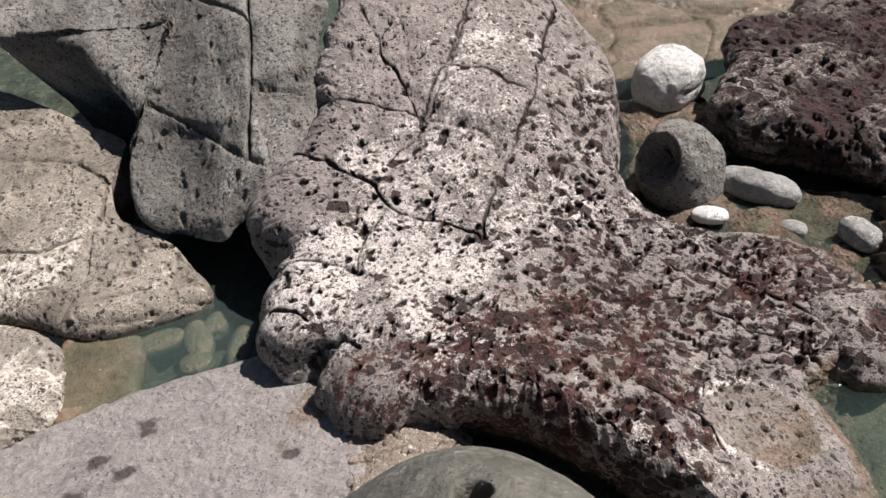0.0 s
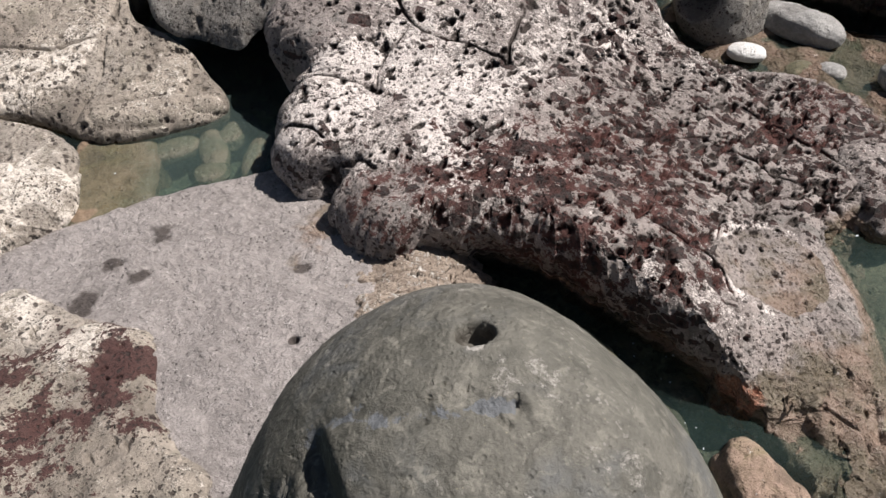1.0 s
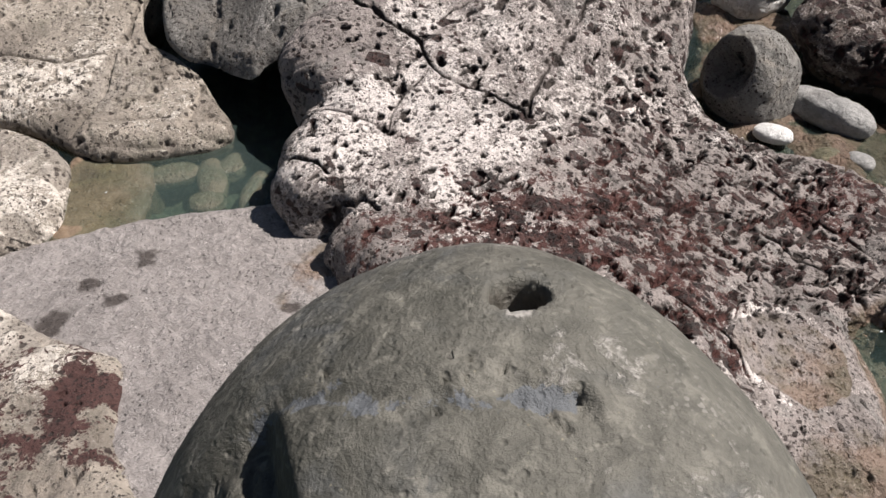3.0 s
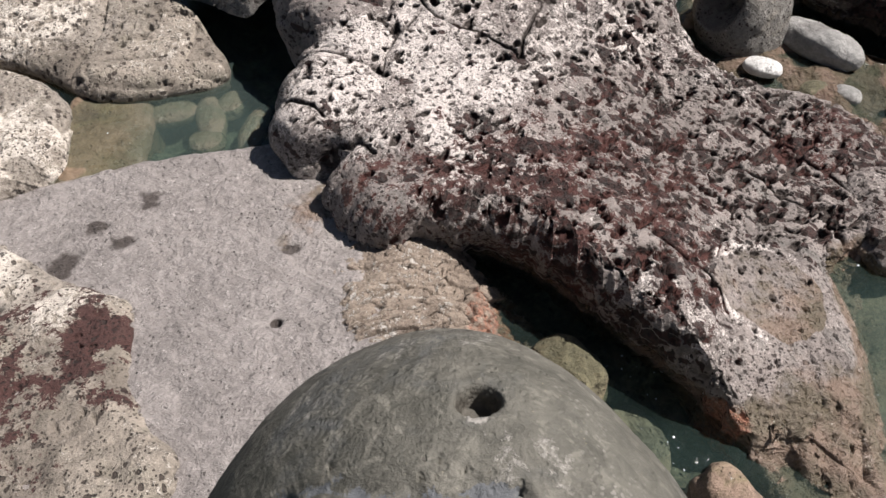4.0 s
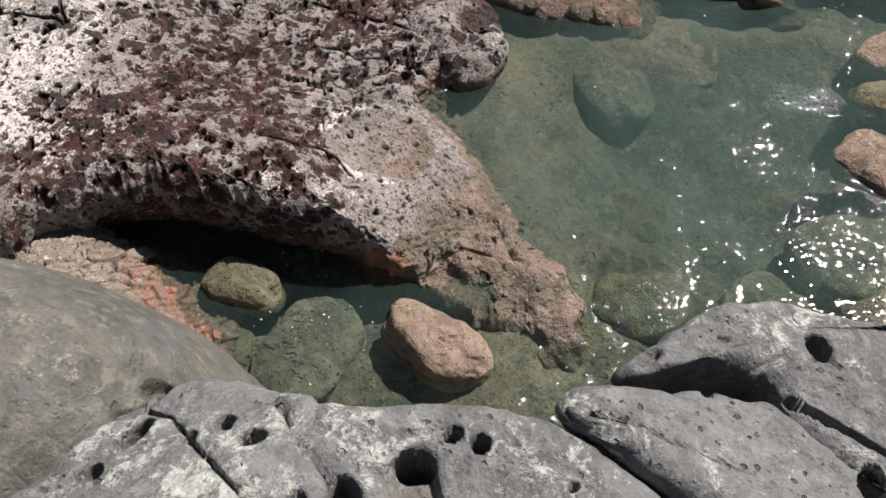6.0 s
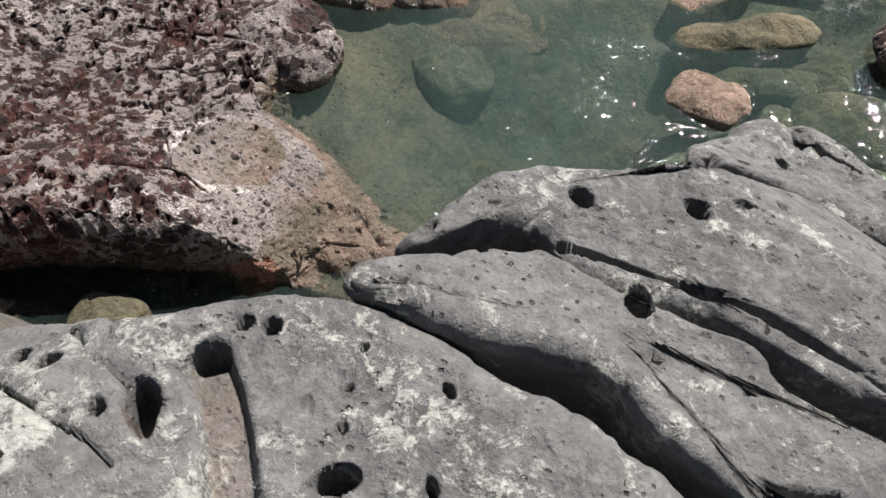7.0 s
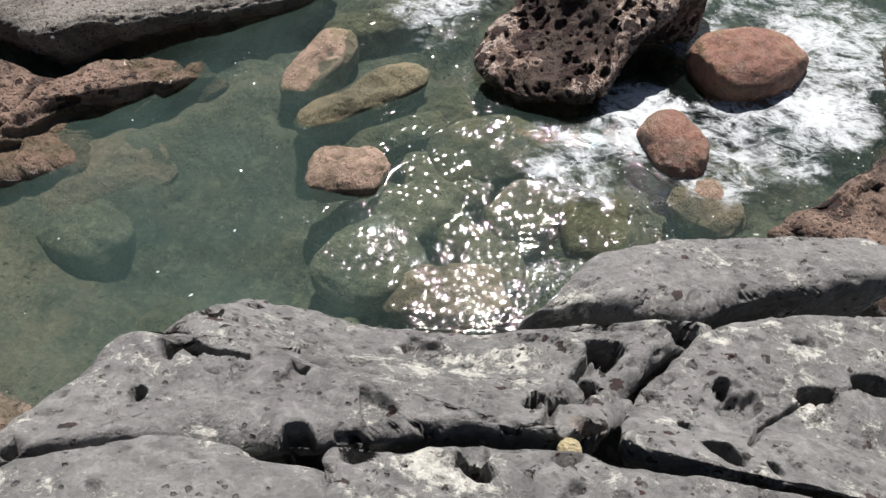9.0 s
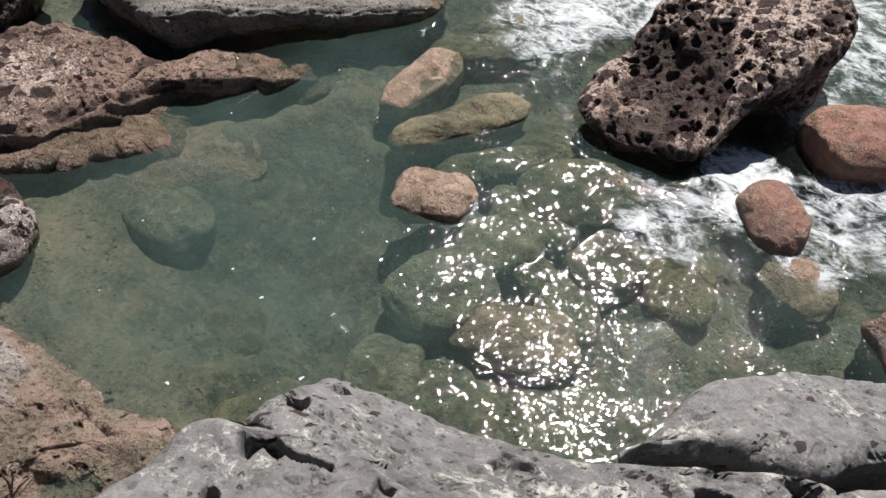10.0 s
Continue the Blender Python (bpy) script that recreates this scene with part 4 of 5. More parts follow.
# ---- dome rock at the foot of the view ----
def dome_points(n=340):
    """A rounded top that steepens into flanks running down to the sea."""
    a, b = np.meshgrid(np.linspace(-1, 1, n), np.linspace(-1, 1, n), indexing="ij")
    a, b = a.ravel(), b.ravel()
    s, th = np.maximum(np.abs(a), np.abs(b)), np.arctan2(b, a)
    r = np.interp(s, [0, 0.85, 1], [0, 1.3, 2.35])
    cu, cv = np.cos(th), np.sin(th)
    u, w = r * cu * np.where(cu > 0, 0.657, 0.871), r * cv * np.where(cv > 0, 0.91, 0.572)
    c, k = math.cos(0.336), math.sin(0.336)
    x, y = -0.024 + u * c - w * k, 0.641 + u * k + w * c
    fall = np.where(r < 1.3, r**2.941, 1.3**2.941 + 4.9 * (r - 1.3))
    return np.stack([x, y, 6.794 - fall - 0.072 * (x + 0.024) + 0.202 * (y - 0.641)], -1), n


def cavity(p, x, y, rx, ry, turn, depth):
    """A hollow with a sharp lip: an ellipse in plan."""
    c, s = math.cos(radians(turn)), math.sin(radians(turn))
    dx, dy = p[:, 0] - x, p[:, 1] - y
    d = np.hypot((dx * c + dy * s) / rx, (-dx * s + dy * c) / ry) * (1 + 0.12 * soft_noise(p, 0.05, 7))
    return depth * (1 - step(0.72, 1.05, d))


DOME_HOLES = [(-0.083, 0.947, 0.046, 0.034, 5, 0.075), (0.2, 0.46, 0.055, 0.03, 40, 0.06), (0.31, 0.54, 0.04, 0.025, 20, 0.06), (0.42, 0.5, 0.05, 0.04, -20, 0.1), (0.48, 0.41, 0.03, 0.03, 0, 0.08)]


def dome_relief(p, nm):
    out = 0.012 * rough(p, 0.5, 4, 101) + 0.0014 * rough(p, 0.03, 3, 105)
    sunk = 0 * out
    for x, y, rx, ry, turn, deep in DOME_HOLES:
        sunk = np.maximum(sunk, cavity(p, x, y, rx, ry, turn, deep))
    for x, y, r in ((-0.199, 0.801, 0.009), (-0.215, 0.755, 0.010), (-0.122, 0.809, 0.009), (-0.173, 0.797, 0.008), (-0.167, 0.827, 0.007), (-0.028, 0.766, 0.012), (-0.359, 0.854, 0.007), (-0.081, 0.803, 0.007)):
        sunk = np.maximum(sunk, cavity(p, x, y, 0.85 * r, 0.65 * r, 0, 0.016))
    scar = to_line(strayed(p, 0.06, 0.008, 431), [(-0.43, 0.828), (-0.328, 0.80), (-0.24, 0.776), (-0.12, 0.775), (-0.03, 0.755)])
    sunk = sunk + 0.010 * np.exp(-((scar / 0.022) ** 2)) * (1 + 0.6 * soft_noise(p, 0.03, 8))
    sunk = sunk + 0.016 * np.exp(-((to_line(strayed(p, 0.04, 0.006, 433), [(-0.108, 0.76), (-0.08, 0.743), (-0.053, 0.718)]) / 0.006) ** 2))
    sunk = sunk - 0.006 * np.exp(-((to_line(p, [(-0.011, 0.781), (0.003, 0.755), (-0.003, 0.733)]) / 0.008) ** 2))
    # a broken face on the flank
    face = step(-0.405, -0.44, p[:, 0] + 0.25 * (p[:, 1] - 0.76)) * step(0.86, 0.80, p[:, 1] - 0.25 * (p[:, 0] + 0.45))
    sunk = sunk + 0.06 * face * (1 + 0.25 * rough(p * (3, 1, 1), 0.1, 3, 9)) + 0.014 * face * np.abs(rough(p * (4, 1, 1), 0.07, 4, 437))
    return out, sunk


def dome_cover(p, out):
    q = strayed(p, 0.08, 0.015, 439)
    band = np.exp(-((to_line(q, [(-0.46, 0.83), (-0.328, 0.80), (-0.23, 0.77), (-0.05, 0.77)]) / 0.03) ** 2))
    rubble = spot(p, -0.088, 0.922, 0.024, 0.4)
    # pit: holes are toned dark as if shaded, except over the rubble
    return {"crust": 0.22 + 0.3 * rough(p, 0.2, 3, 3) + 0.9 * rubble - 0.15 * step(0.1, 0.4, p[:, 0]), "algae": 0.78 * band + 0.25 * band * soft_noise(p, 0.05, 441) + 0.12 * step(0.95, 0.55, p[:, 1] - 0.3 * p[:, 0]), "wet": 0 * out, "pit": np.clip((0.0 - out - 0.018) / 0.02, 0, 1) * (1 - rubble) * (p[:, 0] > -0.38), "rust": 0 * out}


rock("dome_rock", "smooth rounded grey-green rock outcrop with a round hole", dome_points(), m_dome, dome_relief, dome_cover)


# ---- grey ledge under the camera ----
def ledge_top(x, y):
    return -0.68 * np.clip(y - 0.05, 0, 0.7) * step(0.78, 0.48, x) + np.interp(x, [0, 0.6, 1.8, 2.1, 2.4, 2.7, 3.3, 4], [7.05, 7.0, 6.82, 6.62, 6.5, 6.2, 6.0, 5.7])


CORE = [(0.50, 0.10), (0.72, -0.03), (0.9, -0.2), (1.1, -0.22), (1.41, -0.16), (1.7, -0.36), (1.95, -0.46), (2.25, -0.45), (2.5, -0.6), (2.68, -0.55), (2.75, -0.9), (2.85, -1.4), (3.3, -1.6), (3.8, -2.2), (4.0, -2.8), (3.6, -3.2), (2.2, -3.2), (0.6, -2.9), (-0.3, -2.0), (-0.35, -0.9), (0.1, -0.2)]
# the blocks that open joints cut the ledge into: outline, middle, lift, fineness, round of the rim
BLOCKS = [
    ([(0.56, 0.10), (0.53, 0.2), (0.50, 0.30), (0.45, 0.35), (0.38, 0.40), (0.26, 0.41), (0.1, 0.38), (-0.1, 0.3), (-0.25, 0.15), (-0.3, -0.1), (0.0, -0.35), (0.25, -0.25), (0.36, -0.08), (0.45, 0.05)], (0.15, 0.2), -0.005, 220, 0.06),
    ([(0.46, 0.17), (0.52, 0.17), (0.57, 0.13), (0.65, 0.04), (0.75, -0.02), (0.83, -0.085), (0.895, -0.165), (0.925, -0.25), (0.955, -0.36), (0.97, -0.44), (0.985, -0.53), (1.02, -0.63), (1.045, -0.72), (1.05, -0.8), (1.06, -0.9), (1.0, -1.05), (0.93, -1.25), (0.8, -1.6), (0.3, -1.9), (-0.3, -1.6), (-0.35, -0.9), (0.1, -0.2)], (0.5, -0.65), -0.02, 280, 0.06),
    ([(0.95, -0.185), (1.0, -0.175), (1.06, -0.20), (1.13, -0.24), (1.22, -0.28), (1.315, -0.375), (1.335, -0.5), (1.36, -0.63), (1.395, -0.72), (1.43, -0.82), (1.435, -0.89), (1.40, -0.97), (1.39, -1.1), (1.42, -1.22), (1.44, -1.33), (1.45, -1.45), (1.41, -1.48), (1.3, -1.55), (1.1, -1.6), (1.06, -1.3), (1.11, -1.05), (1.115, -0.88), (1.13, -0.79), (1.155, -0.72), (1.155, -0.66), (1.125, -0.585), (1.085, -0.52), (1.04, -0.46), (1.015, -0.37), (1.0, -0.29), (0.975, -0.225)], (1.25, -0.62), 0.0, 240, 0.045),
    ([(1.09, -0.165), (1.14, -0.15), (1.24, -0.135), (1.36, -0.15), (1.47, -0.19), (1.56, -0.25), (1.67, -0.345), (1.79, -0.46), (1.96, -0.58), (2.08, -0.73), (2.12, -0.86), (2.09, -0.95), (2.11, -1.06), (2.03, -1.11), (1.83, -1.18), (1.72, -1.265), (1.62, -1.335), (1.57, -1.33), (1.54, -1.25), (1.515, -1.15), (1.48, -1.07), (1.465, -0.98), (1.455, -0.88), (1.445, -0.79), (1.415, -0.69), (1.375, -0.6), (1.34, -0.5), (1.35, -0.42), (1.37, -0.35), (1.26, -0.25), (1.16, -0.205)], (1.5, -0.3), 0.0, 330, 0.07),
    ([(2.12, -1.08), (2.17, -1.1), (2.2, -1.2), (2.25, -1.3), (2.29, -1.4), (2.32, -1.55), (2.35, -1.75), (2.38, -2.1), (2.4, -2.6), (1.9, -2.8), (1.1, -2.5), (1.1, -1.8), (1.4, -1.53), (1.52, -1.445), (1.64, -1.365), (1.74, -1.29), (1.85, -1.21), (2.06, -1.135)], (1.85, -1.75), 0.0, 240, 0.05),
    ([(1.88, -0.46), (2.03, -0.39), (2.18, -0.42), (2.30, -0.44), (2.37, -0.56), (2.58, -0.50), (2.73, -0.51), (2.77, -0.62), (2.80, -0.75), (2.81, -0.9), (2.84, -1.1), (2.88, -1.33), (2.95, -1.5), (3.03, -1.68), (3.09, -1.93), (2.94, -1.82), (2.82, -1.76), (2.71, -1.71), (2.50, -1.67), (2.385, -1.6), (2.335, -1.45), (2.30, -1.31), (2.25, -1.2), (2.205, -1.1), (2.15, -1.0), (2.10, -0.88), (2.05, -0.7), (1.95, -0.56)], (2.45, -0.9), 0.02, 290, 0.10),
    ([(2.92, -1.36), (2.97, -1.39), (3.17, -1.45), (3.38, -1.55), (3.58, -1.72), (3.68, -1.85), (3.8, -2.16), (3.95, -2.6), (3.7, -2.65), (3.5, -2.41), (3.43, -2.31), (3.34, -2.11), (3.23, -2.0), (3.16, -1.89), (3.1, -1.68), (3.03, -1.53)], (3.45, -1.9), 0.03, 220, 0.12),
    ([(2.42, -1.72), (2.50, -1.70), (2.71, -1.74), (2.82, -1.79), (2.94, -1.855), (3.10, -1.98), (3.18, -2.04), (3.26, -2.17), (3.33, -2.3), (3.35, -2.4), (3.38, -2.6), (3.2, -3.1), (2.6, -3.1), (2.42, -2.5), (2.40, -2.1), (2.395, -1.85)], (2.75, -2.2), 0.0, 250, 0.05),
]
# hairline joints: line, half width, depth, round of the lips
JOINTS = [
    ([(0.27, 0.37), (0.31, 0.29), (0.32, 0.19), (0.34, 0.05), (0.37, -0.08), (0.37, -0.15)], 0.003, 0.03, 0.02),
    ([(0.50, 0.2), (0.48, 0.06), (0.49, -0.01), (0.475, -0.06)], 0.004, 0.02, 0.02),
    ([(1.355, -0.40), (1.415, -0.55), (1.46, -0.69), (1.495, -0.77), (1.505, -0.86), (1.515, -0.96), (1.53, -1.11), (1.56, -1.23)], 0.007, 0.08, 0.03),
    ([(2.42, -0.48), (2.36, -0.6), (2.34, -0.7), (2.36, -0.78)], 0.004, 0.1, 0.02),
    ([(1.0, -1.02), (1.06, -1.03), (1.16, -1.06), (1.22, -1.16)], 0.012, 0.12, 0.03),
    ([(2.55, -2.02), (2.7, -2.08), (2.88, -2.24), (3.0, -2.42)], 0.004, 0.04, 0.02),
    ([(2.36, -1.45), (2.44, -1.52), (2.55, -1.52), (2.62, -1.6), (2.72, -1.56), (2.85, -1.6)], 0.008, 0.07, 0.04),
]
# holes: place, half sizes, turn, depth
HOLES = [
    (0.23, 0.30, 0.055, 0.028, 25, 0.13), (0.32, 0.39, 0.03, 0.018, 30, 0.09), (0.39, 0.2, 0.022, 0.014, 0, 0.07), (0.415, 0.13, 0.03, 0.017, -20, 0.08), (0.32, 0.21, 0.02, 0.013, 0, 0.05), (0.42, -0.035, 0.02, 0.014, 0, 0.09),
    (0.25, -0.01, 0.01, 0.008, 0, 0.04), (0.14, 0.25, 0.02, 0.02, 0, 0.07), (0.70, -0.39, 0.016, 0.01, 0, 0.03), (0.77, -0.34, 0.01, 0.007, 0, 0.03),
    (0.76, -0.135, 0.022, 0.018, 0, 0.10), (0.727, -0.09, 0.02, 0.013, 0, 0.08), (0.635, -0.095, 0.042, 0.03, -40, 0.16), (0.895, -0.482, 0.02, 0.01, 70, 0.07),
    (0.629, -0.453, 0.045, 0.028, -30, 0.14), (0.731, -0.588, 0.022, 0.011, 60, 0.07), (1.502, -0.36, 0.034, 0.028, 60, 0.12), (1.69, -0.572, 0.042, 0.03, 20, 0.12),
    (1.80, -0.65, 0.022, 0.014, -20, 0.07), (1.355, -0.625, 0.045, 0.03, 35, 0.2), (1.496, -0.762, 0.018, 0.014, 0, 0.08), (2.15, -0.995, 0.055, 0.042, 30, 0.2),
    (2.18, -1.13, 0.045, 0.035, 0, 0.18), (2.5, -1.47, 0.03, 0.025, 0, 0.12), (2.68, -1.60, 0.035, 0.03, 0, 0.14), (2.86, -1.63, 0.05, 0.06, 40, 0.16), (3.03, -1.85, 0.05, 0.05, 0, 0.16),
    (2.49, -1.95, 0.055, 0.035, 60, 0.16), (2.88, -2.24, 0.035, 0.06, 20, 0.16), (2.99, -2.41, 0.05, 0.06, 10, 0.18), (2.34, -1.45, 0.03, 0.025, 0, 0.12), (2.98, -1.62, 0.03, 0.02, 30, 0.08), (1.87, -1.54, 0.024, 0.018, 30, 0.07), (1.72, -1.5, 0.016, 0.01, 30, 0.05), (1.65, -0.88, 0.012, 0.008, 30, 0.03), (1.22, -0.30, 0.03, 0.012, 20, 0.05), (2.81, -1.97, 0.035, 0.025, 0, 0.1), (1.92, -1.19, 0.03, 0.025, 0, 0.09), (2.165, -0.61, 0.03, 0.02, 30, 0.06),
    (1.915, -0.49, 0.02, 0.025, 0, 0.08), (2.33, -0.6, 0.05, 0.03, 10, 0.1), (2.7, -0.6, 0.03, 0.025, 0, 0.08), (2.34, -1.58, 0.05, 0.035, 0, 0.16), (1.245, -0.73, 0.025, 0.016, 20, 0.03), (2.43, -1.65, 0.075, 0.05, 10, 0.14), (2.22, -1.39, 0.05, 0.03, 60, 0.12), (2.28, -1.27, 0.03, 0.02, 60, 0.1), (2.6, -1.6, 0.025, 0.02, 0, 0.1), (2.55, -1.48, 0.03, 0.025, 0, 0.1), (2.59, -1.86, 0.025, 0.02, 0, 0.08), (2.48, -2.07, 0.03, 0.02, 0, 0.05), (2.34, -0.64, 0.04, 0.02, 70, 0.12), (2.5, -0.59, 0.05, 0.03, 30, 0.1), (1.95, -1.1, 0.012, 0.012, 0, 0.04), (1.89, -0.99, 0.012, 0.01, 0, 0.04),
    (0.48, -0.09, 0.062, 0.034, 52, 0.12), (0.85, -0.30, 0.012, 0.008, 0, 0.03), (1.2, -1.55, 0.05, 0.03, 0, 0.1),
]


def ledge_relief(p, nm):
    out = 0.026 * rough(p, 0.5, 3, 121) + 0.004 * rough(p, 0.035, 3, 125)
    bed = np.stack([0.3 * p[:, 0] - 0.1 * p[:, 1], 0.9 * p[:, 0] + 0.3 * p[:, 1], p[:, 2]], -1)
    out = out + 0.012 * rough(bed, 0.16, 3, 128) * step(1.0, 1.4, p[:, 0])
    cut = np.zeros(len(p))
    for k, (line, wide, deep, lip) in enumerate(JOINTS):
        d = to_line(p, line)
        d = np.maximum(d + min(0.012, 0.7 * wide) * (soft_noise(p, 0.09, 130 + k) + 0.6 * soft_noise(p, 0.03, 140 + k)), 0)
        w = wide * (0.85 + 0.35 * soft_noise(p, 0.22, 150 + k))
        cut = np.maximum(cut, 0.35 * lip * np.exp(-d / lip) + deep * (1 - step(0.3, 2.0, d / np.maximum(w, 0.002))))
    for x, y, rx, ry, turn, deep in HOLES:
        cut = np.maximum(cut, cavity(p, x, y, rx, ry, turn, deep))
    trough = 0.042 * (1 - step(0.038, 0.056, to_line(p, [(0.615, -0.11), (0.59, -0.17), (0.55, -0.24), (0.48, -0.34), (0.40, -0.5)])))
    seam = np.clip(spot(p, 2.55, -1.6, 0.5, 0.6) + 0.9 * spot(p, 2.55, -0.6, 0.28) + 0.6 * spot(p, 2.2, -0.5, 0.25) + 0.7 * spot(p, 2.9, -2.1, 0.5), 0, 1)
    tiny = np.maximum(pits(p, 0.05, 0.05 + 0.24 * step(1.9, 2.5, p[:, 0]) + 0.3 * seam, 0.025, 161), pits(p, 0.12, 0.03 + 0.3 * seam, 0.06, 165))
    tiny = np.maximum(tiny, pits(p, 0.032, 0.10 + 0.15 * step(1.7, 2.4, p[:, 0]), 0.012, 169, r=(0.2, 0.45)))
    return out - tiny * (cut < 0.03) * step(0.3, 0.65, nm[:, 2]), np.maximum(cut, trough)


def wet_free(p, out):
    return {"crust": 0 * out, "algae": 0 * out, "wet": 0 * out, "pit": 0 * out, "rust": 0 * out}


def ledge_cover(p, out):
    # pit and comb: shade of cracks, holes and small pits, done in colour
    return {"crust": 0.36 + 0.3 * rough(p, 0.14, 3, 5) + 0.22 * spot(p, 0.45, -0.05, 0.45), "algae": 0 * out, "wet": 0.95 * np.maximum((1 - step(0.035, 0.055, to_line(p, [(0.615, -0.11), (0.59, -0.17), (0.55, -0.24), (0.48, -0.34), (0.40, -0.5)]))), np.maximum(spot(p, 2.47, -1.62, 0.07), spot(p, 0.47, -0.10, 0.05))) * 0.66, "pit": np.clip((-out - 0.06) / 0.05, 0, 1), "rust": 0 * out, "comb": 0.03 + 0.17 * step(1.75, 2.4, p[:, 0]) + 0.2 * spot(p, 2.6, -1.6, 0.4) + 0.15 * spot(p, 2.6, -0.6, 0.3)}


grey_ledge = tagged(new("grey_ledge"), "bare grey rock ledge split by dark cracks and round holes", "rock")
form = rock_form(CORE, (1.7, -1.35), lambda x, y: ledge_top(x, y) - 0.42, -0.7, 90, edge=0.25, drop=0.25, flat=0.8, turn=0.92)
rock("core", "", form, m_ledge, None, wet_free, parent=grey_ledge)
for outline, middle, lift, fine, rim in BLOCKS:
    form = rock_form(outline, middle, lambda x, y: ledge_top(x, y) + lift, 6.25 if middle[0] < 2 else 5.35, int(0.78 * fine), edge=rim, drop=rim * 0.75, under=0.16, flat=0.88, turn=0.955, wobble=0.022 if middle[0] < 2 else 0.012, grow=0.012 if middle[0] == 1.85 else 0.0)
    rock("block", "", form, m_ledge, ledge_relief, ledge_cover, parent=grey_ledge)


stone("wedged_stone", "small yellow stone caught in a ledge hollow", stone_form(2.36, -1.585, 6.45, 0.034, 0.03, 0.03, 20, 30, 2.4, 0.1, 71), m_shell)
stone("wedged_stone", "grey stone chip lying in a crack of the ledge", stone_form(2.60, -1.69, 6.25, 0.06, 0.03, 0.025, -30, 30, 2.8, 0.14, 72), m_ledge)
stone("wedged_stone", "grey stone chip caught between two blocks", stone_form(2.62, -1.56, 6.28, 0.045, 0.03, 0.025, 40, 30, 2.8, 0.14, 73), m_ledge)

# ---- gully stones ----
def wet_cover(crust=0.1, wet=0.5, rust=0.0, algae=0.0):
    def cover(p, out):
        # pit: dents are darkened in the colour to add to their shade
        return {"crust": crust + 0 * out, "algae": algae + 0 * out, "wet": wet + 0 * out, "pit": np.clip(-out / 0.05, 0, 1), "rust": rust + 0 * out}
    return cover


def dented(seed, size=0.12, chance=0.15, deep=0.03):
    return lambda p, nm: 0.03 * rough(p, 0.35, 4, seed) - pits(p, size, chance + 0 * p[:, 0], deep, seed + 5)


stone("gully_stone", "olive-brown wet stone standing in the gully water", stone_form(1.66, 4.85, -0.05, 0.46, 0.27, 0.26, -55, 90, 2.6, 0.1, 11), m_olive, dented(201), wet_cover(0.05, 0.35), "stones in the gully")
stone("gully_stone", "pink and yellow mottled stone half out of the gully water", stone_form(2.95, 3.0, -0.06, 0.62, 0.34, 0.33, -68, 90, 2.8, 0.12, 12, 10), m_pinkish, dented(206), wet_cover(0.2, 0.2, 0.12), "stones in the gully")
stone("gully_stone", "flat olive stone lying under the gully water", stone_form(1.85, 3.85, -0.34, 0.72, 0.5, 0.24, 25, 80, 3.2, 0.14, 13), m_flat, dented(211), wet_cover(0.1, 0.2), "stones in the gully")
stone("gully_stone", "olive stone under the water beside the dome rock", stone_form(1.2, 4.5, -0.4, 0.4, 0.3, 0.2, 70, 60, 2.6, 0.12, 14), m_olive, dented(216), wet_cover(0.0, 0.2), "stones in the gully")

# ---- stones and rocks beyond the shore rock ----
stone("round_boulder", "round grey boulder wedged between the rocks", stone_form(5.05, 10.25, 0.2, 0.62, 0.66, 0.9, 20, 130, 2.5, 0.08, 21, -12), m_grey, lambda p, nm: dented(221, 0.2, 0.06, 0.05)(p, nm) - 0.55 * (1 - step(0.34, 0.5, np.sqrt((p[:, 0] - 4.40) ** 2 + (p[:, 1] - 10.02) ** 2 + (0.9 * (p[:, 2] - 0.78)) ** 2))), wet_cover(0.2, 0.0), "", "boulder")
stone("white_stone", "chalk-white rounded stone lying among dark rocks", stone_form(5.9, 12.75, 0.34, 0.62, 0.56, 0.5, 30, 90, 3.2, 0.08, 22), m_white, dented(226), wet_cover(0.6, 0.0))
stone("oval_stone", "grey oval cobble lying in the wet hollow", stone_form(6.08, 9.68, 0.14, 0.62, 0.28, 0.24, -44, 80, 2.3, 0.06, 23), m_pebble, dented(231, 0.1, 0.1, 0.01), wet_cover(0.25, 0.0))
stone("pebble", "small white flat pebble beside the grey boulder", stone_form(5.1, 9.25, 0.14, 0.27, 0.16, 0.11, -25, 50, 2.3, 0.05, 24), m_white, None, wet_cover(0.0, 0.0))
stone("white_stone", "pale grey-white cobble at the edge of the wet hollow", stone_form(6.88, 8.25, 0.12, 0.34, 0.22, 0.2, -75, 60, 2.4, 0.08, 25), m_pebble, None, wet_cover(0.5, 0.0))
stone("pebble", "grey pebble lying in the wet hollow", stone_form(6.15, 8.75, 0.02, 0.2, 0.14, 0.1, -40, 40, 2.3, 0.05, 26), m_pebble, None, wet_cover(0.0, 0.3))
stone("pebble", "dark wet pebble lying in the hollow", stone_form(5.75, 8.9, 0.0, 0.22, 0.15, 0.1, 10, 40, 2.3, 0.05, 27), m_olive, None, wet_cover(0.0, 0.5))


def far_pits(seed, chance=0.85, size=0.22, deep=0.13):
    def relief(p, nm):
        return 0.12 * rough(p, 0.8, 4, seed) - np.maximum(pits(p, size, chance + 0 * p[:, 0], deep, seed + 3), pits(p, size * 0.5, 0.5 * chance + 0 * p[:, 0], deep * 0.5, seed + 8)), 0 * p[:, 0]
    return relief


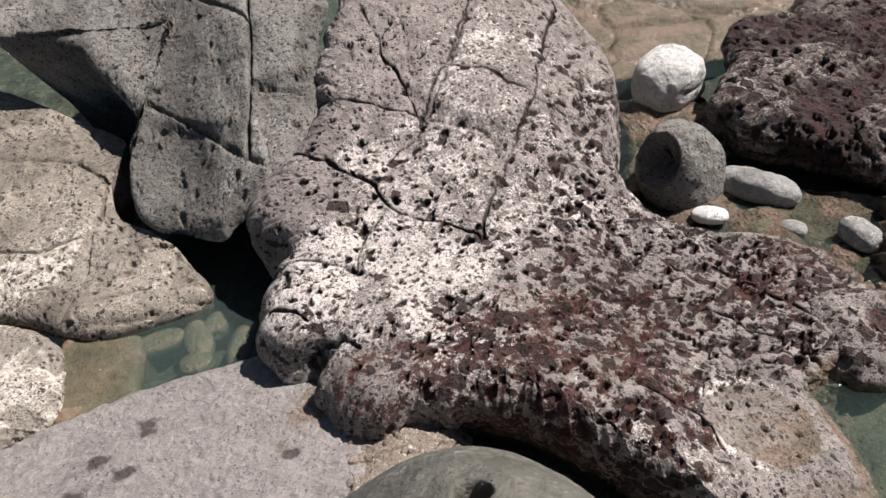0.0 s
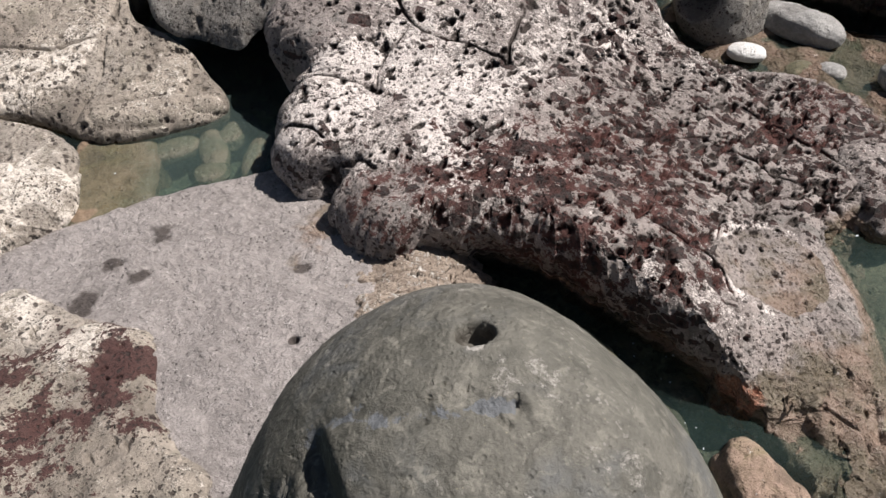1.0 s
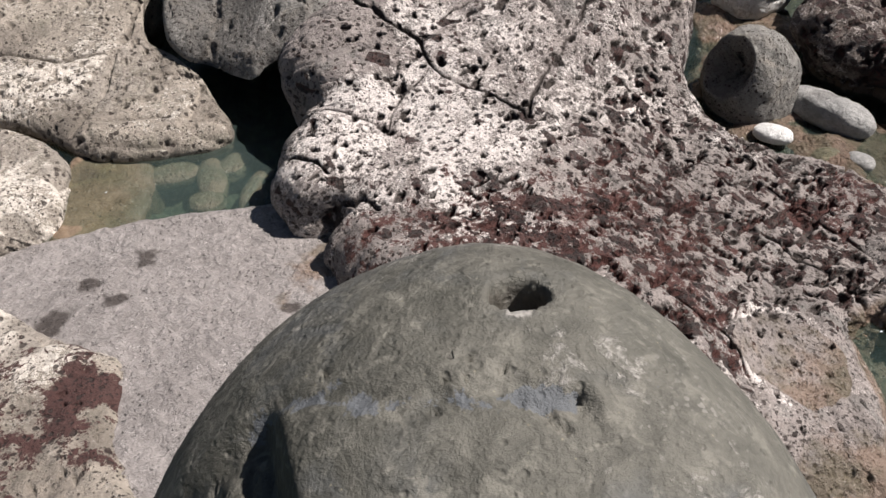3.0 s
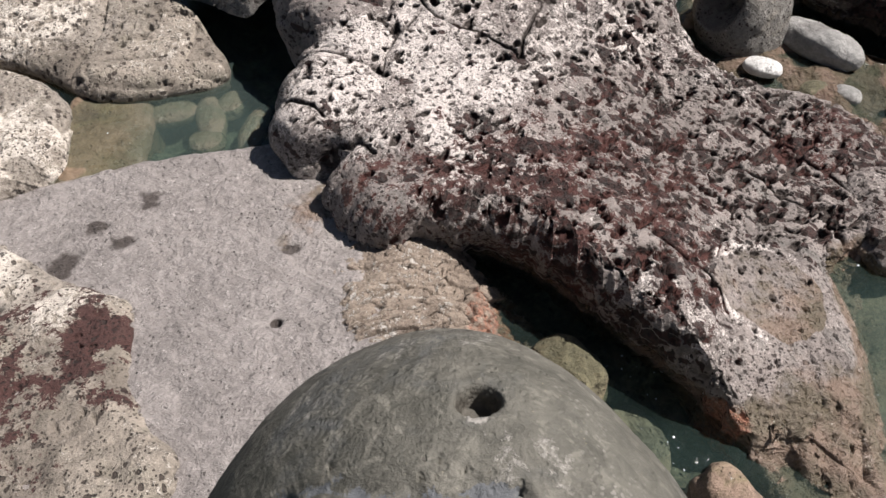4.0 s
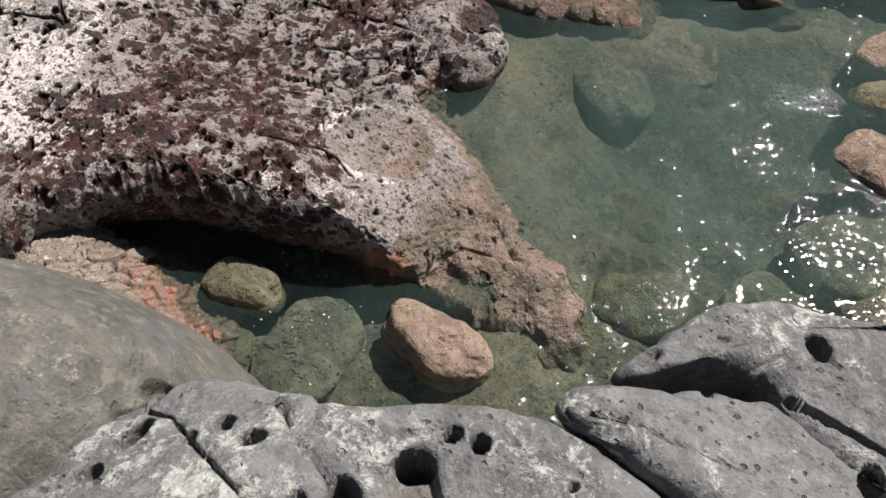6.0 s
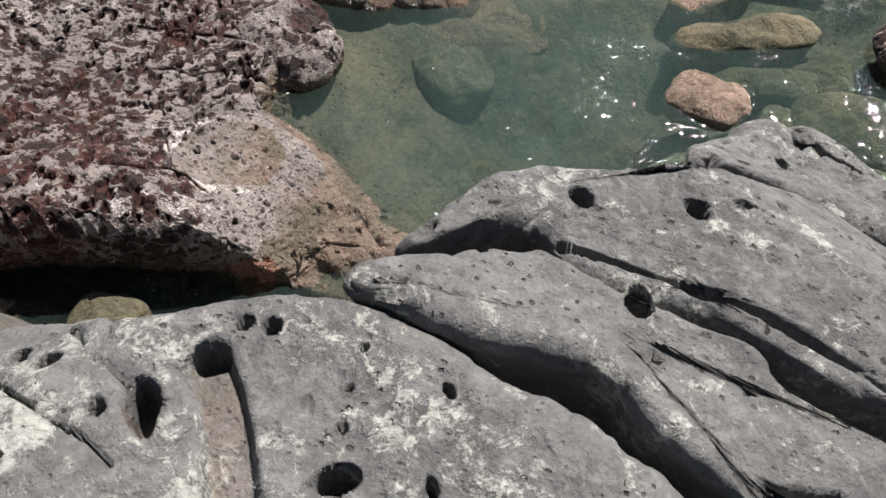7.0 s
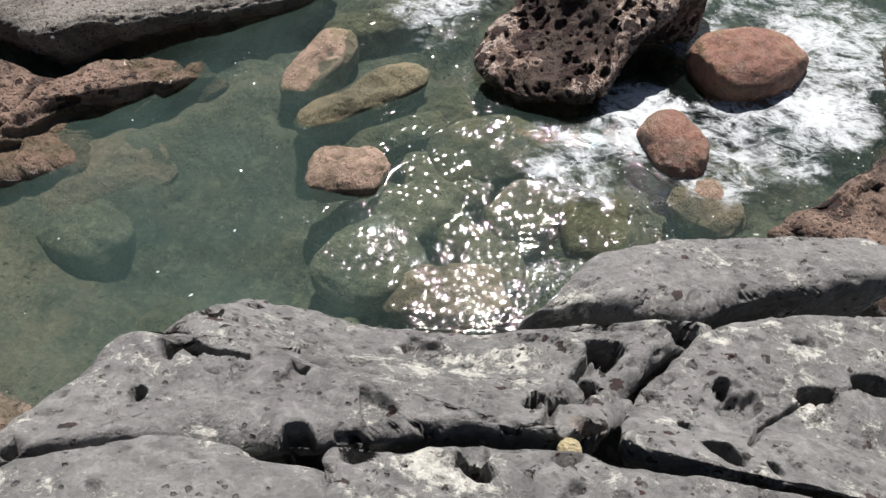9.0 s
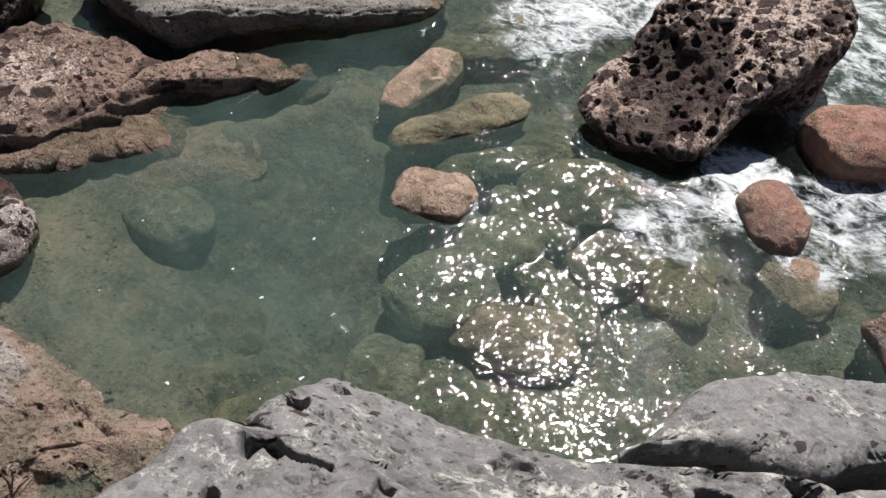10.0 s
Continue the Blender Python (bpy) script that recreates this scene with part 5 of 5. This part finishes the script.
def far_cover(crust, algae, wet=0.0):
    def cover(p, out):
        # recesses: more algae, plus painted shade through pit
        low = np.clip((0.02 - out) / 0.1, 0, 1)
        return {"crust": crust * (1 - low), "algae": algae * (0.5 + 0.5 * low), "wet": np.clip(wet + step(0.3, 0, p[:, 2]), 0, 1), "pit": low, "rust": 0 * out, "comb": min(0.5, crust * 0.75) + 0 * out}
    return cover


PITTED = [(5.85, 10.9), (6.5, 11.9), (7.2, 13.2), (8.5, 13.0), (10.5, 12.2), (11.5, 10.5), (10.2, 9.0), (8.3, 8.75), (7.3, 9.3), (6.6, 9.95)]
form = rock_form(PITTED, (8.2, 10.9), lambda x, y: 0.95 + 0.1 * (y - 10), -0.5, 200, edge=0.5, drop=0.4, under=0.45, flat=0.72, turn=0.88)
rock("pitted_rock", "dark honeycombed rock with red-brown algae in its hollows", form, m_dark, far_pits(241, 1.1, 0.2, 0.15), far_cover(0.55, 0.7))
FARPIT = [(8.7, 13.3), (9.1, 14.4), (10.4, 14.9), (12.0, 14.0), (12.2, 12.4), (10.6, 12.2), (9.3, 12.6)]
form = rock_form(FARPIT, (10.4, 13.4), lambda x, y: 0.95 + 0.1 * (x - 10), -0.5, 130, edge=0.5, drop=0.4, under=0.3, flat=0.72, turn=0.88)
rock("pitted_rock", "dark brown pitted rock standing behind a larger one", form, m_dark, far_pits(246, 1.1, 0.2, 0.15), far_cover(0.45, 0.7))
FLATS = [(3.5, 15.2), (4.8, 13.6), (5.6, 13.6), (7.0, 13.7), (9.5, 13.4), (13, 13.5), (13, 20), (3, 21)]
form = rock_form(FLATS, (8, 16.5), lambda x, y: 0.12 + 0.03 * np.maximum(0, y - 14), -0.6, 150, edge=0.4, drop=0.15)
rock("wet_flat", "olive wet rock flat with shallow water behind the rocks", form, m_flat, lambda p, nm: (0.07 * rough(p, 1.6, 4, 255) + 0.05 * facets(p, 1.5, 257)[0], 0.15 * facets(p, 1.5, 257)[1]), plain_cover(0.1, 0.0, 0.38))
GAP = [(4.3, 9.0), (4.2, 10.2), (4.7, 11.6), (5.0, 12.9), (6.4, 12.9), (6.6, 11.6), (6.6, 10.0), (7.4, 9.2), (8.5, 8.6), (8.9, 7.6), (7.4, 7.2), (6.4, 7.9), (5.4, 8.6)]
form = rock_form(GAP, (6.0, 9.8), lambda x, y: 0.0 + 0.02 * (y - 9), -0.6, 160, edge=0.4, drop=0.2)
rock("wet_hollow", "brown wet gravelly rock floor between the boulders", form, m_dark, lambda p, nm: (0.10 * rough(p, 0.5, 5, 265) - pits(p, 0.15, 0.4 + 0 * p[:, 0], 0.06, 268), 0 * p[:, 0]), plain_cover(0.25, 0.5, 0.15))
KNOB = [(5.2, 6.7), (5.6, 7.2), (6.4, 7.1), (6.6, 6.5), (6.3, 6.0), (5.85, 5.75), (5.4, 5.95)]
form = rock_form(KNOB, (6.0, 6.35), lambda x, y: 0.40 + 0.08 * (y - 6.4), -0.8, 150, edge=0.4, drop=0.3, under=0.15, flat=0.66, turn=0.86)
rock("knob_rock", "rounded pitted rock knob at the water's edge", form, m_shore, far_pits(271, 0.6, 0.16, 0.08), far_cover(0.42, 0.66))

# ---- rocks on the far side of the sea pool ----
FARROCK = [(6.9, 7.6), (7.4, 6.75), (8.1, 6.2), (8.9, 5.7), (9.6, 4.9), (10.1, 4.35), (10.5, 4.5), (10.3, 5.3), (9.7, 6.2), (9.6, 7.8), (8.8, 9.0), (7.6, 8.8)]
form = rock_form(FARROCK, (8.5, 7.1), lambda x, y: 0.30 - 0.22 * step(8.8, 10.2, x), -0.9, 180, edge=0.5, drop=0.35)
rock("brown_rock", "layered brown rock shelf running into the sea pool", form, m_surf, lambda p, nm: (far_pits(281, 0.35, 0.24, 0.09)(p, nm)[0] + 0.20 * strata(p, 60, 0.75, 284) + 0.07 * strata(p, 40, 0.3, 286) - 0.1, 0 * p[:, 0]), lambda p, out: {**far_cover(0.3, 0.62, 0.2)(p, out), "crust": 0.6 * spot(p, 8.0, 7.6, 0.9, 0.7) + 0.12, "rust": 0.35 * spot(p, 9.3, 5.6, 0.8)})
LOWSHELF = [(6.5, 7.3), (6.85, 6.75), (7.2, 6.3), (7.7, 5.75), (8.15, 5.4), (8.6, 5.35), (8.9, 5.6), (9.2, 5.9), (8.6, 6.8), (7.6, 7.6), (6.9, 7.8)]
form = rock_form(LOWSHELF, (7.8, 6.5), lambda x, y: 0.02 - 0.10 * step(7.6, 8.8, x) + 0.06 * (y - 6.3), -0.9, 150, edge=0.3, drop=0.22, flat=0.75, turn=0.9, wobble=0.08)
rock("brown_rock", "low brown ledge awash at the edge of the sea pool", form, m_surf, lambda p, nm: (far_pits(288, 0.3, 0.24, 0.07)(p, nm)[0] + 0.10 * strata(p, 55, 0.6, 289), 0 * p[:, 0]), lambda p, out: {**far_cover(0.2, 0.4, 0.5)(p, out), "rust": 0.4 * spot(p, 8.4, 5.7, 0.7) + 0.3 * spot(p, 6.9, 6.9, 0.4)})
TOPSLAB = [(9.7, 6.8), (10.3, 6.0), (11.0, 5.0), (11.9, 3.9), (12.6, 3.5), (14, 4.2), (14, 7.5), (11, 9)]
form = rock_form(TOPSLAB, (11.9, 6.0), lambda x, y: 0.62 - 0.2 * (x - 10), -0.9, 170, edge=0.25, drop=0.12, under=0.35)
rock("grey_shelf", "tilted grey rock shelf overhanging dark water", form, m_grey, lambda p, nm: (0.06 * rough(p, 0.8, 5, 291) + 0.06 * strata(p, 40, 0.3, 294) + 0.03 * strata(p, 30, 0.12, 296) - pits(p, 0.13, 0.2 + 0 * p[:, 0], 0.05, 297), 0 * p[:, 0]), plain_cover(0.3))
def surf_top(x, y):
    """A low lobe in front and a higher block that overlooks it."""
    back = (x - 11.35) * 0.62 + (-0.95 - y) * 0.45
    return 0.42 + 0.62 * step(-0.35, 0.5, back - 0.1) + 0.10 * np.clip(x - 12, 0, 2)


SURFROCK = [(10.6, -0.55), (10.75, 0.25), (11.2, 0.65), (11.9, 0.6), (12.9, 0.2), (13.9, -0.9), (14.1, -2.2), (13.2, -2.5), (12.2, -1.9), (11.3, -1.35), (10.7, -1.0)]
form = rock_form(SURFROCK, (12.2, -0.7), surf_top, -0.9, 200, edge=0.35, drop=0.25, under=0.5, flat=0.72, turn=0.88)
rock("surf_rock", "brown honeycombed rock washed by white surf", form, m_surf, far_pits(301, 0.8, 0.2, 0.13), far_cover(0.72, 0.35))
stone("red_stone", "wet reddish-brown boulder in the white surf", stone_form(12.3, -3.1, 0.05, 0.85, 0.6, 0.45, -50, 90, 3.0, 0.12, 31, 8), m_red, dented(311), wet_cover(0.2, 0.5), "red boulders in the surf", "boulder")
stone("red_stone", "wet red boulder with an olive top awash in foam", stone_form(10.45, -2.22, -0.02, 0.58, 0.40, 0.34, 30, 90, 2.8, 0.1, 32), m_red, dented(316), wet_cover(0.05, 0.58), "red boulders in the surf", "boulder")
stone("pink_stone", "pale pink stone just under the glinting water", stone_form(9.6, -2.75, -0.2, 0.5, 0.42, 0.2, 60, 70, 2.6, 0.12, 33), m_pinkish, dented(321), wet_cover(0.2, 0.1))
EAST = [(9.1, -3.6), (9.6, -3.95), (10.3, -4.4), (11.2, -4.9), (12.6, -5.0), (14, -5.4), (14, -8), (9, -8), (8.2, -5)]
form = rock_form(EAST, (11, -6.2), lambda x, y: 0.35 + 0.1 * np.maximum(0, -y - 5), -0.9, 150, edge=0.5, drop=0.35)
rock("brown_rock", "rusty brown pitted rock at the edge of the surf", form, m_surf, far_pits(331, 0.6, 0.24, 0.1), far_cover(0.3, 0.3))

# ---- boulders under the sea pool ----
def chipped(seed):
    return lambda p, nm: 0.035 * rough(p, 0.3, 4, seed) + 0.022 * facets(p, 0.42, seed + 3)[0] - pits(p, 0.12, 0.1 + 0 * p[:, 0], 0.02, seed + 5)


SUNK = [
    ("pinkish boulder breaking the surface of the sea pool", m_pinkish, 8.9, 1.87, -0.14, 0.47, 0.38, 0.24, -80, 41),
    ("long mossy boulder just under the sea pool surface", m_olive, 10.35, 2.12, -0.24, 0.92, 0.33, 0.27, -43, 42),
    ("blunt pale boulder under the sea pool", m_pinkish, 10.9, 3.0, -0.3, 0.72, 0.34, 0.26, -12, 43),
    ("broad flat olive boulder under the sea pool", m_olive, 10.05, 0.12, -0.4, 0.88, 0.52, 0.26, -52, 44),
    ("angular grey-green boulder under the sea pool", m_pool, 8.7, 0.83, -0.46, 0.56, 0.40, 0.26, -45, 45),
    ("large olive boulder under the sea pool", m_pool, 7.8, 1.14, -0.46, 0.62, 0.5, 0.28, -40, 46),
    ("flat tan boulder under the sea pool by the ledge", m_pinkish, 7.55, 0.1, -0.44, 0.66, 0.36, 0.22, -70, 47),
    ("olive boulder under glinting water", m_olive, 9.0, -0.56, -0.42, 0.5, 0.42, 0.24, -30, 48),
    ("olive boulder near the surf", m_olive, 9.0, -1.45, -0.42, 0.5, 0.4, 0.24, 10, 49),
    ("narrow olive boulder under the sea pool", m_olive, 10.0, 1.5, -0.46, 0.6, 0.24, 0.2, -50, 50),
    ("grey-green boulder under the sea pool", m_pool, 8.15, -0.3, -0.5, 0.42, 0.34, 0.2, 20, 51),
    ("small grey-green boulder under the sea pool", m_pool, 9.35, 0.95, -0.5, 0.34, 0.26, 0.2, 20, 59),
    ("small olive boulder between larger ones", m_olive, 8.5, 0.2, -0.52, 0.36, 0.26, 0.2, 60, 60),
    ("small olive boulder between larger ones", m_pool, 9.3, 0.28, -0.54, 0.3, 0.26, 0.2, 10, 61),
    ("rosy boulder deep in the sea pool", m_pinkish, 8.3, 5.2, -0.56, 0.8, 0.55, 0.32, -40, 52),
    ("brown boulder deep in the sea pool", m_pool, 7.4, 5.0, -0.7, 0.6, 0.45, 0.3, 60, 53),
    ("grey-green boulder in the shade of the ledge", m_pool, 6.6, 1.4, -0.8, 0.5, 0.4, 0.25, 0, 54),
    ("dark olive boulder on the bottom of the sea pool", m_olive, 6.3, 3.3, -0.95, 0.45, 0.35, 0.3, 40, 55),
    ("olive boulder beside the shore rock", m_olive, 5.3, 2.2, -0.6, 0.5, 0.4, 0.3, -40, 56),
    ("mossy boulder at the back of the sea pool", m_olive, 12.0, 2.7, -0.36, 0.6, 0.32, 0.25, -60, 57),
    ("olive boulder at the back of the sea pool", m_pool, 12.7, 2.3, -0.36, 0.5, 0.4, 0.25, 70, 58),
    ("olive boulder beside the surf rock", m_olive, 10.6, 1.0, -0.5, 0.5, 0.36, 0.22, -30, 62),
    ("small olive boulder in the gully mouth", m_olive, 4.4, 2.3, -0.6, 0.4, 0.3, 0.25, 20, 63),
]
for label, material, x, y, z, rx, ry, rz, turn, seed in SUNK:
    stone("sunken_boulder", label, stone_form(x, y, z + 0.07, rx * 1.12, ry * 1.12, rz * 1.1, turn, 48, 3.0, 0.16, seed), material, chipped(400 + seed), wet_cover(0.15, -0.3), "boulders under the sea pool", "boulder")
